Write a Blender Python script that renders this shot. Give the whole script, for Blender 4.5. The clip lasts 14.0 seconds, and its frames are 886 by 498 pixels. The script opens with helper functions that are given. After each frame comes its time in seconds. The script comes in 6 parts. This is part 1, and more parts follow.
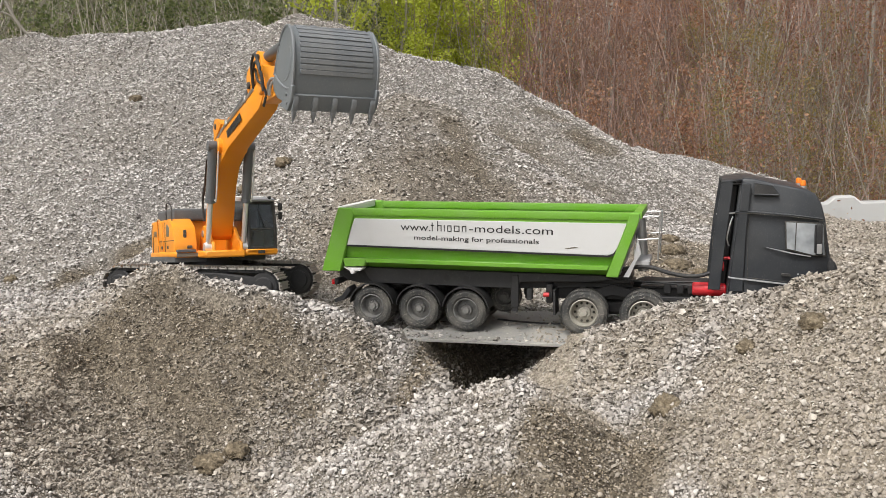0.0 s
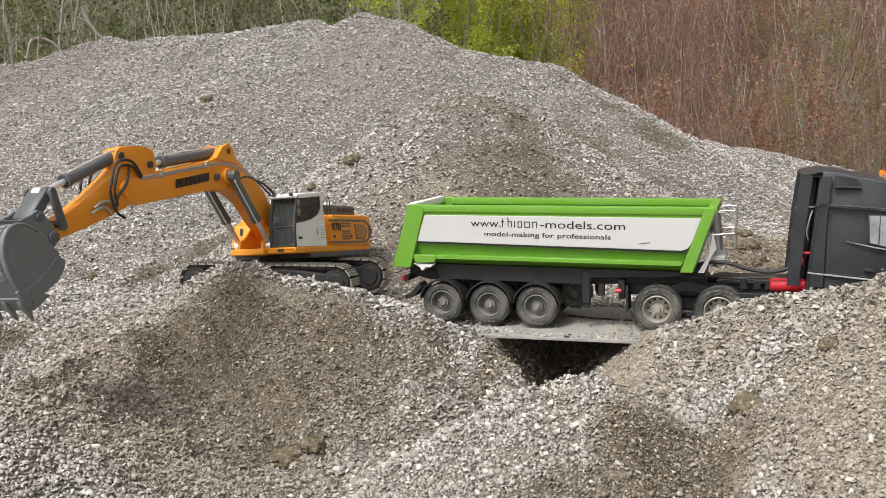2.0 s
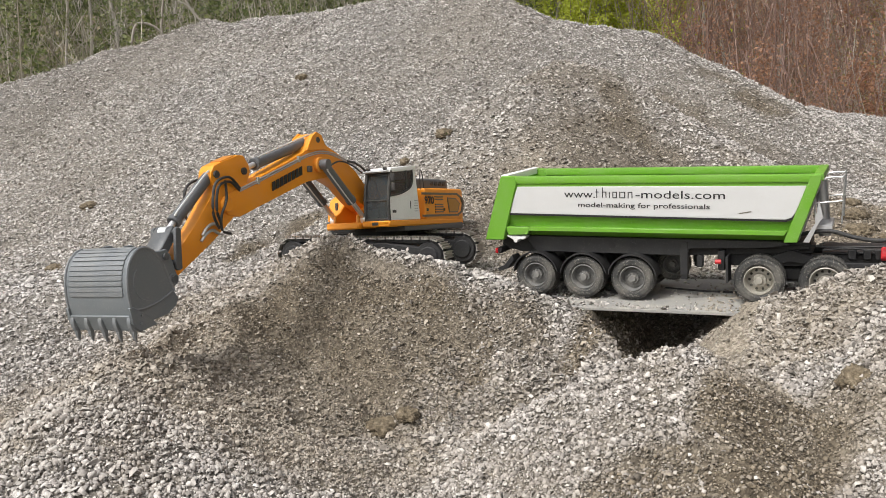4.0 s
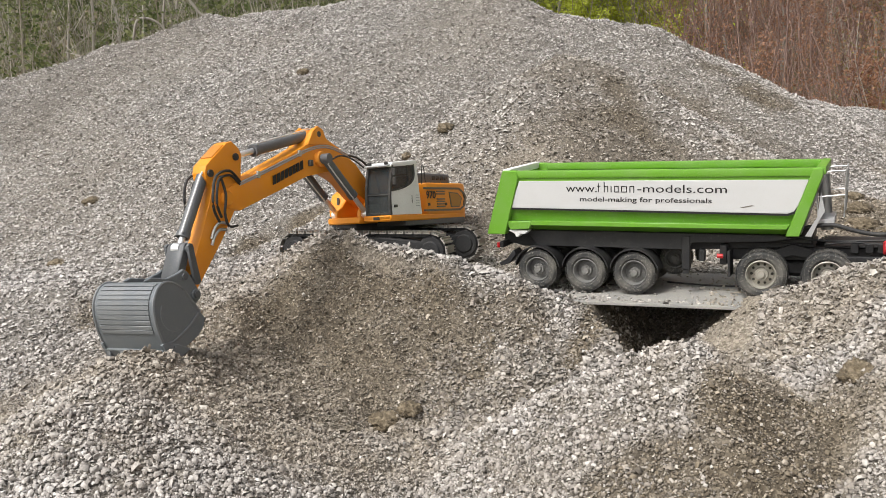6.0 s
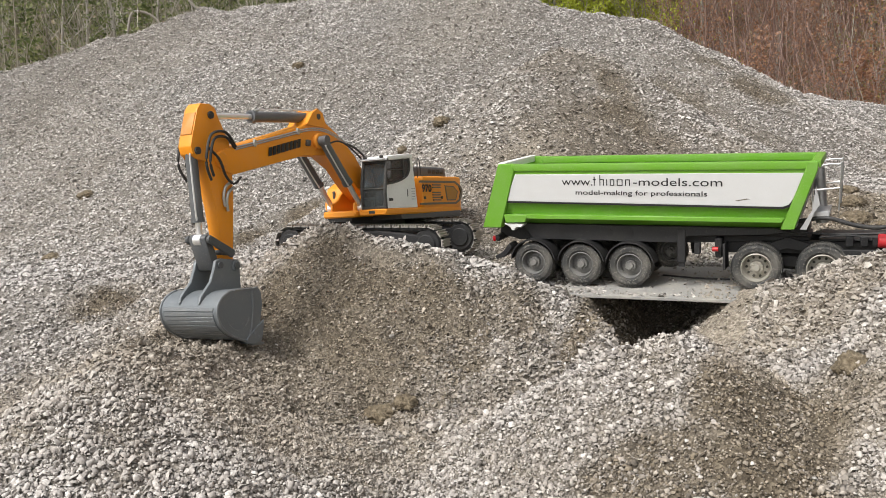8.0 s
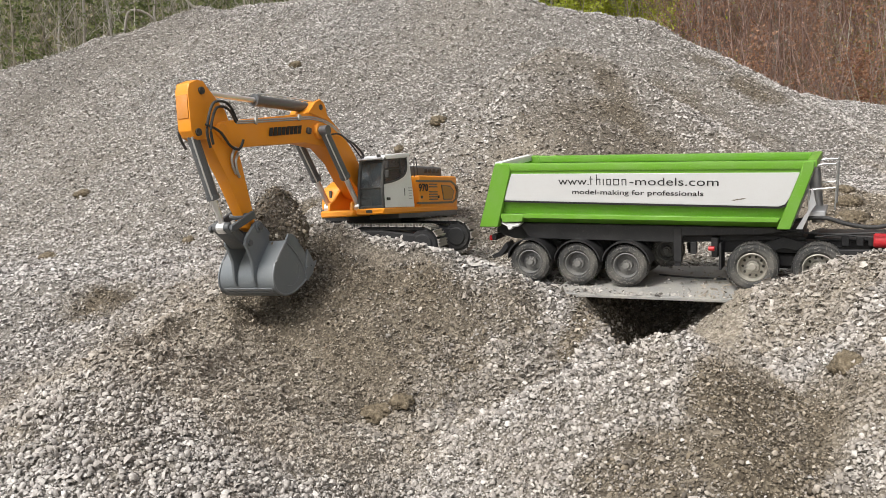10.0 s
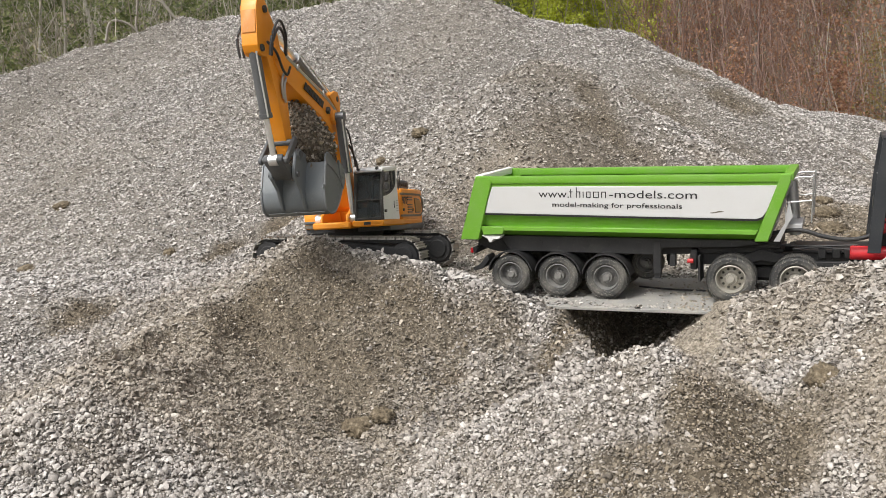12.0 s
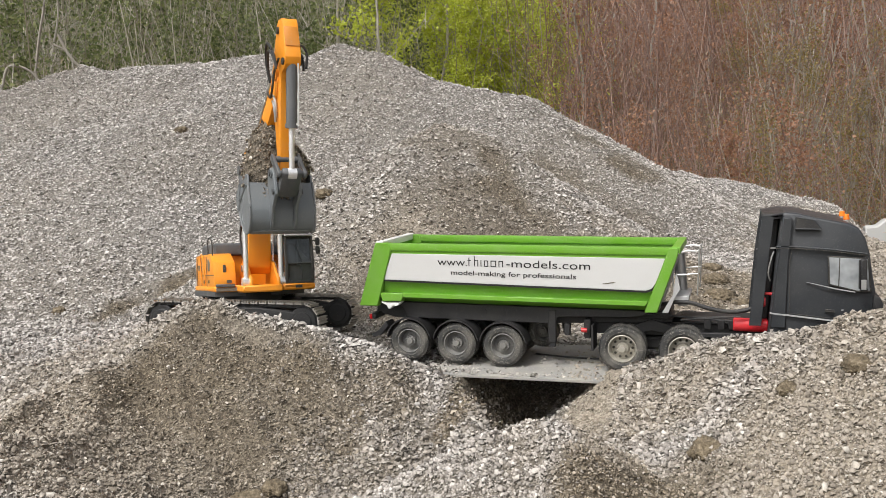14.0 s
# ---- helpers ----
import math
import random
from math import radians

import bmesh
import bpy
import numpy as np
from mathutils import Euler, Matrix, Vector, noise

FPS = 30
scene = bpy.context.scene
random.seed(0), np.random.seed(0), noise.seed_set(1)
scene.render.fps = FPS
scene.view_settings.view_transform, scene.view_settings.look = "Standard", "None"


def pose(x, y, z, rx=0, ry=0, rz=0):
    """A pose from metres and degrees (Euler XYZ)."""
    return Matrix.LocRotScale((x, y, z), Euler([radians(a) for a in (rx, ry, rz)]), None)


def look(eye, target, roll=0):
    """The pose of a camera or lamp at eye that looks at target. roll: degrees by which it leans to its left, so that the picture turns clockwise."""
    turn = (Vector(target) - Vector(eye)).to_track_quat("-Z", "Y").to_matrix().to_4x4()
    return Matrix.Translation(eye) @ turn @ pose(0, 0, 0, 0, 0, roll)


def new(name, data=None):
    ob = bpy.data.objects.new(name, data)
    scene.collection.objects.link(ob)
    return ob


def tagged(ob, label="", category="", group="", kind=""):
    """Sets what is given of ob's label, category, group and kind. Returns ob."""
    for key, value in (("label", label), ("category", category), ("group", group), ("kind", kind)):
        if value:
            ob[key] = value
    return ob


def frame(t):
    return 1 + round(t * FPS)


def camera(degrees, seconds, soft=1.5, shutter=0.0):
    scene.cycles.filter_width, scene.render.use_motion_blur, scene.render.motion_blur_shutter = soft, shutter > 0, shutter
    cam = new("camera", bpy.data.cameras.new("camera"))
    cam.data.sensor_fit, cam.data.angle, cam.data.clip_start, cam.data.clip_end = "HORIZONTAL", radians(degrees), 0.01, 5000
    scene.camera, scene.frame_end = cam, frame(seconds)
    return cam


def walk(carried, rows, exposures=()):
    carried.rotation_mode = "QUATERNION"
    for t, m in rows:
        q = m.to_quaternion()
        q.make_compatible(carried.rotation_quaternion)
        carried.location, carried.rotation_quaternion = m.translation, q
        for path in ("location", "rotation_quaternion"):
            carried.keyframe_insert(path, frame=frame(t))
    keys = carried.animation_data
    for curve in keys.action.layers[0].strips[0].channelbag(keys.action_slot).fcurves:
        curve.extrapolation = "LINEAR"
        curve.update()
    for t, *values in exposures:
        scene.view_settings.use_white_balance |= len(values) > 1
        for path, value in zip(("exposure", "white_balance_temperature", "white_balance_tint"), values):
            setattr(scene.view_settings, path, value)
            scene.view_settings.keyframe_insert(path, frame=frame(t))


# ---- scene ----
cam = camera(53.3, 14.0, soft=0.65)
PATH = [
    (0, (0.657, -1.545, 0.367), (0.102, 0.359, 0.106), -1.6),
    (0.5, (0.657, -1.544, 0.366), (0.101, 0.359, 0.097), -1.6),
    (1, (0.657, -1.542, 0.366), (0.099, 0.362, 0.115), -1.5),
    (1.5, (0.652, -1.546, 0.367), (0.08, 0.353, 0.112), -1.6),
    (2, (0.643, -1.549, 0.367), (-0.046, 0.31, 0.103), -2.4),
    (2.5, (0.643, -1.546, 0.363), (-0.17, 0.257, 0.066), -3.1),
    (3, (0.643, -1.547, 0.363), (-0.207, 0.24, 0.069), -3.5),
    (3.5, (0.642, -1.547, 0.362), (-0.235, 0.225, 0.06), -3.7),
    (6, (0.643, -1.546, 0.361), (-0.244, 0.218, 0.041), -3.9),
    (6.5, (0.642, -1.547, 0.361), (-0.241, 0.217, 0.037), -3.9),
    (7, (0.642, -1.547, 0.36), (-0.238, 0.218, 0.031), -3.9),
    (7.5, (0.642, -1.547, 0.361), (-0.236, 0.218, 0.028), -3.9),
    (8, (0.643, -1.547, 0.36), (-0.235, 0.219, 0.026), -3.9),
    (10.5, (0.644, -1.547, 0.36), (-0.224, 0.223, 0.024), -3.8),
    (11, (0.644, -1.546, 0.36), (-0.219, 0.226, 0.026), -3.8),
    (11.5, (0.645, -1.546, 0.362), (-0.214, 0.23, 0.033), -3.9),
    (12, (0.65, -1.546, 0.366), (-0.189, 0.241, 0.049), -3.8),
    (12.5, (0.659, -1.543, 0.377), (-0.122, 0.278, 0.105), -3.6),
    (13, (0.665, -1.543, 0.387), (-0.04, 0.314, 0.152), -3.2),
    (13.5, (0.667, -1.54, 0.39), (-0.01, 0.329, 0.168), -2.9),
    (14, (0.669, -1.539, 0.392), (0.02, 0.341, 0.182), -2.2),
]
walk(cam, [(t, look(eye, target, roll)) for t, eye, target, roll in PATH])

# light: bright overcast sky with a weak, wide sun
world = bpy.data.worlds.new("overcast_sky")
scene.world = world
world.use_nodes = True
wn = world.node_tree
sky = wn.nodes.new("ShaderNodeTexSky")
sky.sky_type = "NISHITA"
sky.sun_disc = False
sky.sun_elevation = radians(52)
sky.sun_rotation = radians(200)
sky.air_density, sky.dust_density, sky.ozone_density = 1.0, 4.0, 1.0
wn.nodes["Background"].inputs["Strength"].default_value = 0.15
grey = wn.nodes.new("ShaderNodeHueSaturation")
grey.inputs["Saturation"].default_value = 0.25
wn.links.new(sky.outputs[0], grey.inputs["Color"])
wn.links.new(grey.outputs[0], wn.nodes["Background"].inputs["Color"])
sun = new("sun", bpy.data.lights.new("sun", "SUN"))
sun.data.energy, sun.data.angle, sun.data.color = 2.2, radians(18), (0.995, 0.972, 0.94)
sun.matrix_world = look((-1.2, -3.0, 5.0), (0, 0, 0))
scene.view_settings.exposure = 0.33


# materials
def rgb(v):
    return (*v, 1.0)


class Mat:
    """A node material with short ways to add nodes."""

    def __init__(self, name):
        self.m = bpy.data.materials.new(name)
        self.m.use_nodes = True
        self.t = self.m.node_tree
        self.b = self.t.nodes["Principled BSDF"]

    def node(self, kind, **put):
        n = self.t.nodes.new(kind)
        for k, v in put.items():
            n.inputs[k].default_value = v
        return n

    def link(self, a, b):
        self.t.links.new(a, b)

    def noise(self, scale, detail=3.0, rough=0.55):
        n = self.node("ShaderNodeTexNoise", Scale=scale, Detail=detail, Roughness=rough)
        c = self.node("ShaderNodeTexCoord")
        self.link(c.outputs["Object"], n.inputs["Vector"])
        return n.outputs["Fac"]

    def ramp(self, fac, stops):
        r = self.node("ShaderNodeValToRGB")
        e = r.color_ramp.elements
        while len(e) < len(stops):
            e.new(0.5)
        for el, (p, c) in zip(e, stops):
            el.position, el.color = p, rgb(c)
        self.link(fac, r.inputs[0])
        return r.outputs[0]

    def mix(self, fac, a, b):
        n = self.t.nodes.new("ShaderNodeMix")
        n.data_type = "RGBA"
        for val, slot in ((fac, 0), (a, 6), (b, 7)):
            if isinstance(val, (int, float)):
                n.inputs[slot].default_value = val
            elif isinstance(val, tuple):
                n.inputs[slot].default_value = rgb(val)
            else:
                self.link(val, n.inputs[slot])
        return n.outputs[2]

    def bump(self, height, strength, distance):
        n = self.node("ShaderNodeBump", Strength=strength, Distance=distance)
        self.link(height, n.inputs["Height"])
        self.link(n.outputs[0], self.b.inputs["Normal"])

    def set(self, colour, rough=0.5, metal=0.0):
        s = self.b.inputs
        if isinstance(colour, tuple):
            s["Base Color"].default_value = rgb(colour)
        else:
            self.link(colour, s["Base Color"])
        if isinstance(rough, (int, float)):
            s["Roughness"].default_value = rough
        else:
            self.link(rough, s["Roughness"])
        s["Metallic"].default_value = metal
        return self.m


def paint(name, colour, rough=0.38, dust=0.25, metal=0.0, dusty=(0.42, 0.39, 0.33)):
    """Model paint with a little gravel dust, fine scuffs and an uneven gloss."""
    m = Mat(name)
    big = m.noise(22, 4)
    fine = m.noise(420, 2)
    veil = m.ramp(big, [(0.42, (0, 0, 0)), (0.8, (dust, dust, dust))])
    speck = m.ramp(fine, [(0.58, (0, 0, 0)), (0.74, (dust * 1.6, dust * 1.6, dust * 1.6))])
    c = m.mix(veil, colour, dusty)
    c = m.mix(speck, c, dusty)
    r = m.ramp(big, [(0.3, (rough, rough, rough)), (0.8, (min(rough + 0.25, 1),) * 3)])
    m.bump(fine, 0.08, 0.0006)
    return m.set(c, r, metal)


ORANGE = paint("orange_paint", (0.80, 0.285, 0.010), 0.33, 0.08)
GREEN = paint("green_paint", (0.132, 0.332, 0.022), 0.33, 0.12)
WHITE = paint("white_paint", (0.80, 0.80, 0.78), 0.35, 0.16)
PANELW = paint("white_panel_paint", (0.56, 0.56, 0.55), 0.4, 0.12)
BLACKP = paint("black_chassis_paint", (0.013, 0.013, 0.014), 0.5, 0.05)
CABP = paint("matt_black_cab_paint", (0.026, 0.029, 0.033), 0.34, 0.04)
DARKGREY = paint("dark_grey_paint", (0.075, 0.080, 0.085), 0.42, 0.10)
BUCKET = paint("grey_steel_paint", (0.150, 0.166, 0.176), 0.44, 0.12, 0.15)
WEAR = paint("worn_wear_steel", (0.190, 0.203, 0.213), 0.40, 0.18, 0.3)
CHROME = paint("chrome_rod", (0.84, 0.84, 0.84), 0.30, 0.04, 0.85)
RAMGREY = paint("gunmetal_cylinder_paint", (0.120, 0.126, 0.132), 0.30, 0.08, 0.2)
PIPEM = paint("plated_pipe", (0.72, 0.72, 0.71), 0.34, 0.05, 0.5)
STEEL = paint("bright_steel", (0.50, 0.50, 0.49), 0.38, 0.12, 0.9)
ALU = paint("grey_white_metal", (0.42, 0.42, 0.42), 0.4, 0.12, 0.2)
INSET = paint("shaded_orange_paint", (0.56, 0.20, 0.010), 0.40, 0.16)
RED = paint("red_paint", (0.62, 0.012, 0.022), 0.35, 0.10)
REDLENS = paint("red_lens", (0.5, 0.01, 0.015), 0.2, 0.05)
AMBER = paint("amber_lens", (0.9, 0.20, 0.01), 0.22, 0.03)
RIMM = paint("cast_rim", (0.38, 0.36, 0.31), 0.45, 0.35, 0.35)
RIMD = paint("dusty_grey_rim", (0.135, 0.135, 0.133), 0.5, 0.35)
RUBBER = paint("tyre_rubber", (0.034, 0.034, 0.033), 0.75, 0.42)
HOSE = paint("black_hose_rubber", (0.015, 0.015, 0.016), 0.5, 0.10)
TRACKM = paint("track_steel", (0.34, 0.325, 0.30), 0.36, 0.35, 0.6)
INK = paint("black_print", (0.012, 0.012, 0.012), 0.45, 0.02)
DECAL = paint("grey_decal", (0.14, 0.12, 0.09), 0.45, 0.08)
INNER = paint("dark_interior", (0.030, 0.028, 0.026), 0.7, 0.2)


def glass_mat():
    m = Mat("tinted_glass")
    m.b.inputs["Transmission Weight"].default_value = 0.85
    m.b.inputs["IOR"].default_value = 1.45
    return m.set((0.22, 0.25, 0.26), 0.04)


GLASS = glass_mat()


def pane_mat():
    """Pane with a glossy coat; the sky's reflection is painted into its pale, mottled colour."""
    m = Mat("painted_reflection_pane")
    m.b.inputs["Coat Weight"].default_value = 0.9
    m.b.inputs["Coat Roughness"].default_value = 0.08
    m.b.inputs["Specular IOR Level"].default_value = 0.9
    n = m.noise(30, 3)
    return m.set(m.ramp(n, [(0.35, (0.20, 0.215, 0.225)), (0.7, (0.40, 0.42, 0.43))]), 0.15)


PANE = pane_mat()


def gravel_mat():
    """Crushed limestone chips with damp brown fines where the attribute says so."""
    m = Mat("crushed_gravel")
    g = m.node("ShaderNodeNewGeometry")
    a = m.t.nodes.new("ShaderNodeAttribute")
    a.attribute_name = "fines"
    isl = g.outputs["Random Per Island"]
    chip = m.ramp(isl, [(0.0, (0.260, 0.242, 0.224)), (0.25, (0.405, 0.379, 0.354)), (0.6, (0.515, 0.486, 0.459)),
                        (0.88, (0.605, 0.575, 0.546)), (1.0, (0.72, 0.692, 0.660))])
    tan = m.ramp(isl, [(0.0, (0.205, 0.178, 0.145)), (0.3, (0.295, 0.256, 0.208)), (0.7, (0.380, 0.336, 0.280)), (0.94, (0.47, 0.424, 0.362)), (1.0, (0.64, 0.598, 0.535))])
    sand = m.t.nodes.new("ShaderNodeAttribute")
    sand.attribute_name = "sand"
    chip = m.mix(sand.outputs["Fac"], chip, tan)
    damp = m.ramp(isl, [(0.0, (0.085, 0.066, 0.044)), (0.5, (0.192, 0.155, 0.106)), (0.90, (0.310, 0.257, 0.188)), (1.0, (0.46, 0.40, 0.32))])
    c = m.mix(a.outputs["Fac"], chip, damp)
    grain = m.noise(260, 3)
    k = m.ramp(grain, [(0.3, (0.8, 0.8, 0.8)), (0.7, (1.12, 1.12, 1.12))])
    mul = m.t.nodes.new("ShaderNodeMix")
    mul.data_type, mul.blend_type = "RGBA", "MULTIPLY"
    mul.inputs[0].default_value = 1.0
    m.link(c, mul.inputs[6])
    m.link(k, mul.inputs[7])
    m.bump(grain, 0.25, 0.001)
    return m.set(mul.outputs[2], 0.85)


def bed_mat():
    """The bed of fines and small chips between the stones, its colours darkened for the gaps' shade."""
    m = Mat("gravel_bed")
    a = m.t.nodes.new("ShaderNodeAttribute")
    a.attribute_name = "fines"
    v = m.node("ShaderNodeTexVoronoi", Scale=290.0)
    co = m.node("ShaderNodeTexCoord")
    m.link(co.outputs["Object"], v.inputs["Vector"])
    n = m.noise(7, 5)
    bw = m.node("ShaderNodeSeparateColor")
    m.link(v.outputs["Color"], bw.inputs[0])
    chip = m.ramp(bw.outputs[0], [(0.0, (0.060, 0.055, 0.049)), (0.5, (0.140, 0.130, 0.117)), (1.0, (0.28, 0.262, 0.238))])
    tan = m.ramp(bw.outputs[0], [(0.0, (0.14, 0.117, 0.086)), (0.5, (0.255, 0.218, 0.168)), (1.0, (0.39, 0.342, 0.275))])
    sand = m.t.nodes.new("ShaderNodeAttribute")
    sand.attribute_name = "sand"
    chip = m.mix(sand.outputs["Fac"], chip, tan)
    damp = m.ramp(bw.outputs[0], [(0.0, (0.048, 0.037, 0.024)), (0.6, (0.108, 0.086, 0.058)), (1.0, (0.20, 0.166, 0.118))])
    c = m.mix(a.outputs["Fac"], chip, damp)
    far = m.t.nodes.new("ShaderNodeAttribute")
    far.attribute_name = "litter"
    soil = m.ramp(n, [(0.3, (0.10, 0.075, 0.045)), (0.5, (0.19, 0.145, 0.085)), (0.7, (0.13, 0.14, 0.05))])
    c = m.mix(far.outputs["Fac"], c, soil)
    m.bump(v.outputs["Distance"], 0.6, 0.004)
    return m.set(c, 0.9)


GRAVEL = gravel_mat()
BED = bed_mat()


def leafy(name, stops, thin=True):
    m = Mat(name)
    g = m.node("ShaderNodeNewGeometry")
    c = m.ramp(g.outputs["Random Per Island"], stops)
    if thin:
        tr = m.t.nodes.new("ShaderNodeBsdfTranslucent")
        m.link(c, tr.inputs["Color"])
        mx = m.node("ShaderNodeMixShader")
        mx.inputs[0].default_value = 0.55
        m.link(m.b.outputs[0], mx.inputs[1])
        m.link(tr.outputs[0], mx.inputs[2])
        m.link(mx.outputs[0], m.t.nodes["Material Output"].inputs["Surface"])
    return m.set(c, 0.65)


LEAF_LIME = leafy("fresh_lime_leaves", [(0, (0.40, 0.46, 0.045)), (0.5, (0.54, 0.60, 0.075)), (1, (0.66, 0.70, 0.15))])
LEAF_BROWN = leafy("withered_brown_leaves", [(0, (0.24, 0.125, 0.078)), (0.5, (0.38, 0.205, 0.130)), (1, (0.55, 0.33, 0.21))])
LEAF_DARK = leafy("dark_green_leaves", [(0, (0.075, 0.100, 0.036)), (0.5, (0.155, 0.185, 0.070)), (1, (0.29, 0.31, 0.14))])
LEAF_OLIVE = leafy("olive_spring_leaves", [(0, (0.20, 0.165, 0.06)), (0.5, (0.31, 0.25, 0.09)), (1, (0.42, 0.34, 0.14))])
LEAF_RUST = leafy("rust_brown_leaves", [(0, (0.30, 0.115, 0.050)), (0.5, (0.44, 0.185, 0.085)), (1, (0.58, 0.29, 0.15))])
TWIG_RED = leafy("reddish_twigs", [(0, (0.19, 0.120, 0.098)), (0.6, (0.33, 0.220, 0.182)), (1, (0.45, 0.325, 0.28))], False)
TWIG_GREY = leafy("grey_brown_twigs", [(0, (0.20, 0.175, 0.135)), (0.6, (0.33, 0.295, 0.235)), (1, (0.50, 0.47, 0.40))], False)
BARK = leafy("pale_bark", [(0, (0.26, 0.235, 0.20)), (1, (0.42, 0.39, 0.345))], False)
CONCRETE = paint("weathered_concrete", (0.42, 0.42, 0.41), 0.8, 0.3)
PLATE = paint("dusty_steel_plate", (0.27, 0.265, 0.25), 0.65, 0.75)


def clay_mat():
    """Crumbly dry clay, paler on its crumbs."""
    m = Mat("dry_clay")
    crumb = m.noise(110, 4, 0.7)
    m.bump(crumb, 0.9, 0.006)
    return m.set(m.ramp(crumb, [(0.32, (0.070, 0.054, 0.034)), (0.52, (0.165, 0.130, 0.084)), (0.72, (0.30, 0.250, 0.175))]), 0.95)


CLODM = clay_mat()
SEATM = paint("brown_seat_cloth", (0.10, 0.045, 0.02), 0.8, 0.1)


# mesh helpers
def link_mesh(name, me, material, parent=None, label="", m=None, smooth=40):
    ob = new(name, me)
    if material is not None and not me.materials:
        me.materials.append(material)
    if smooth:
        me.polygons.foreach_set("use_smooth", [True] * len(me.polygons))
        me.set_sharp_from_angle(angle=radians(smooth))
    if parent is not None:
        ob.parent = parent
    if m is not None:
        ob.matrix_basis = m
    if label:
        ob["label"] = label
    return ob


def part(name, bm, material, parent=None, label="", m=None, smooth=40):
    """Links a bmesh as one mesh object under a thing or a part."""
    me = bpy.data.meshes.new(name)
    bmesh.ops.recalc_face_normals(bm, faces=bm.faces)
    bm.to_mesh(me)
    bm.free()
    return link_mesh(name, me, material, parent, label, m, smooth)


def again(name, src, parent, m):
    """Another object on the same mesh."""
    ob = new(name, src.data)
    ob.parent = parent
    ob.matrix_basis = m
    for key in src.keys():
        ob[key] = src[key]
    return ob


def empty(name, m=None):
    ob = new(name)
    ob.empty_display_size = 0.05
    if m is not None:
        ob.matrix_basis = m
    return ob


def bev(bm, w, seg=1):
    if w > 0:
        bmesh.ops.bevel(bm, geom=[e for e in bm.edges if e.is_manifold and e.calc_face_angle(0) > 0.5], offset=w, segments=seg,
                        affect="EDGES", profile=0.6, clamp_overlap=True)
    return bm


def box(x0, x1, y0, y1, z0, z1, w=0.0, seg=1, into=None):
    bm = bmesh.new()
    bmesh.ops.create_cube(bm, size=1, matrix=Matrix.Translation(((x0 + x1) / 2, (y0 + y1) / 2, (z0 + z1) / 2)) @ Matrix.Diagonal((x1 - x0, y1 - y0, z1 - z0, 1)))
    bev(bm, w, seg)
    return join(into, bm)


def join(into, bm):
    if into is None:
        return bm
    me = bpy.data.meshes.new("tmp")
    bm.to_mesh(me)
    bm.free()
    into.from_mesh(me)
    bpy.data.meshes.remove(me)
    return into


def prism(profile, a0, a1, w=0.0, plane="xz", seg=1, into=None, taper=None):
    """A closed outline, in x and z, given thickness along y (or x, z)."""
    bm = bmesh.new()

    def at(p, a):
        return {"xz": (p[0], a, p[1]), "yz": (a, p[0], p[1]), "xy": (p[0], p[1], a)}[plane]

    lo = [bm.verts.new(at(p, a0)) for p in profile]
    other = taper if taper else profile
    hi = [bm.verts.new(at(p, a1)) for p in other]
    bm.faces.new(lo)
    bm.faces.new(list(reversed(hi)))
    n = len(profile)
    for i in range(n):
        bm.faces.new((lo[i], hi[i], hi[(i + 1) % n], lo[(i + 1) % n]))
    bmesh.ops.recalc_face_normals(bm, faces=bm.faces)
    bev(bm, w, seg)
    return join(into, bm)


def cyl(p, q, r, seg=20, r2=None, w=0.0, into=None):
    p, q = Vector(p), Vector(q)
    d = q - p
    bm = bmesh.new()
    turn = d.to_track_quat("Z", "Y").to_matrix().to_4x4()
    bmesh.ops.create_cone(bm, cap_ends=True, segments=seg, radius1=r, radius2=r if r2 is None else r2, depth=d.length, matrix=Matrix.Translation((p + q) / 2) @ turn)
    bev(bm, w)
    return join(into, bm)


def lathe(profile, seg=36, into=None):
    """Turns (radius, along y) round the y axis."""
    bm = bmesh.new()
    rings = []
    for r, a in profile:
        rings.append([bm.verts.new((r * math.cos(2 * math.pi * i / seg), a, r * math.sin(2 * math.pi * i / seg))) for i in range(seg)])
    for A, B in zip(rings, rings[1:]):
        for i in range(seg):
            bm.faces.new((A[i], A[(i + 1) % seg], B[(i + 1) % seg], B[i]))
    bmesh.ops.recalc_face_normals(bm, faces=bm.faces)
    return join(into, bm)


def spline(pts, n=8):
    """A smooth line through the points."""
    P = [Vector(p) for p in pts]
    out = []
    for i in range(len(P) - 1):
        a, b, c, d = P[max(i - 1, 0)], P[i], P[i + 1], P[min(i + 2, len(P) - 1)]
        for k in range(n):
            t = k / n
            out.append(0.5 * ((2 * b) + (c - a) * t + (2 * a - 5 * b + 4 * c - d) * t * t + (3 * b - a - 3 * c + d) * t ** 3))
    out.append(P[-1])
    return out


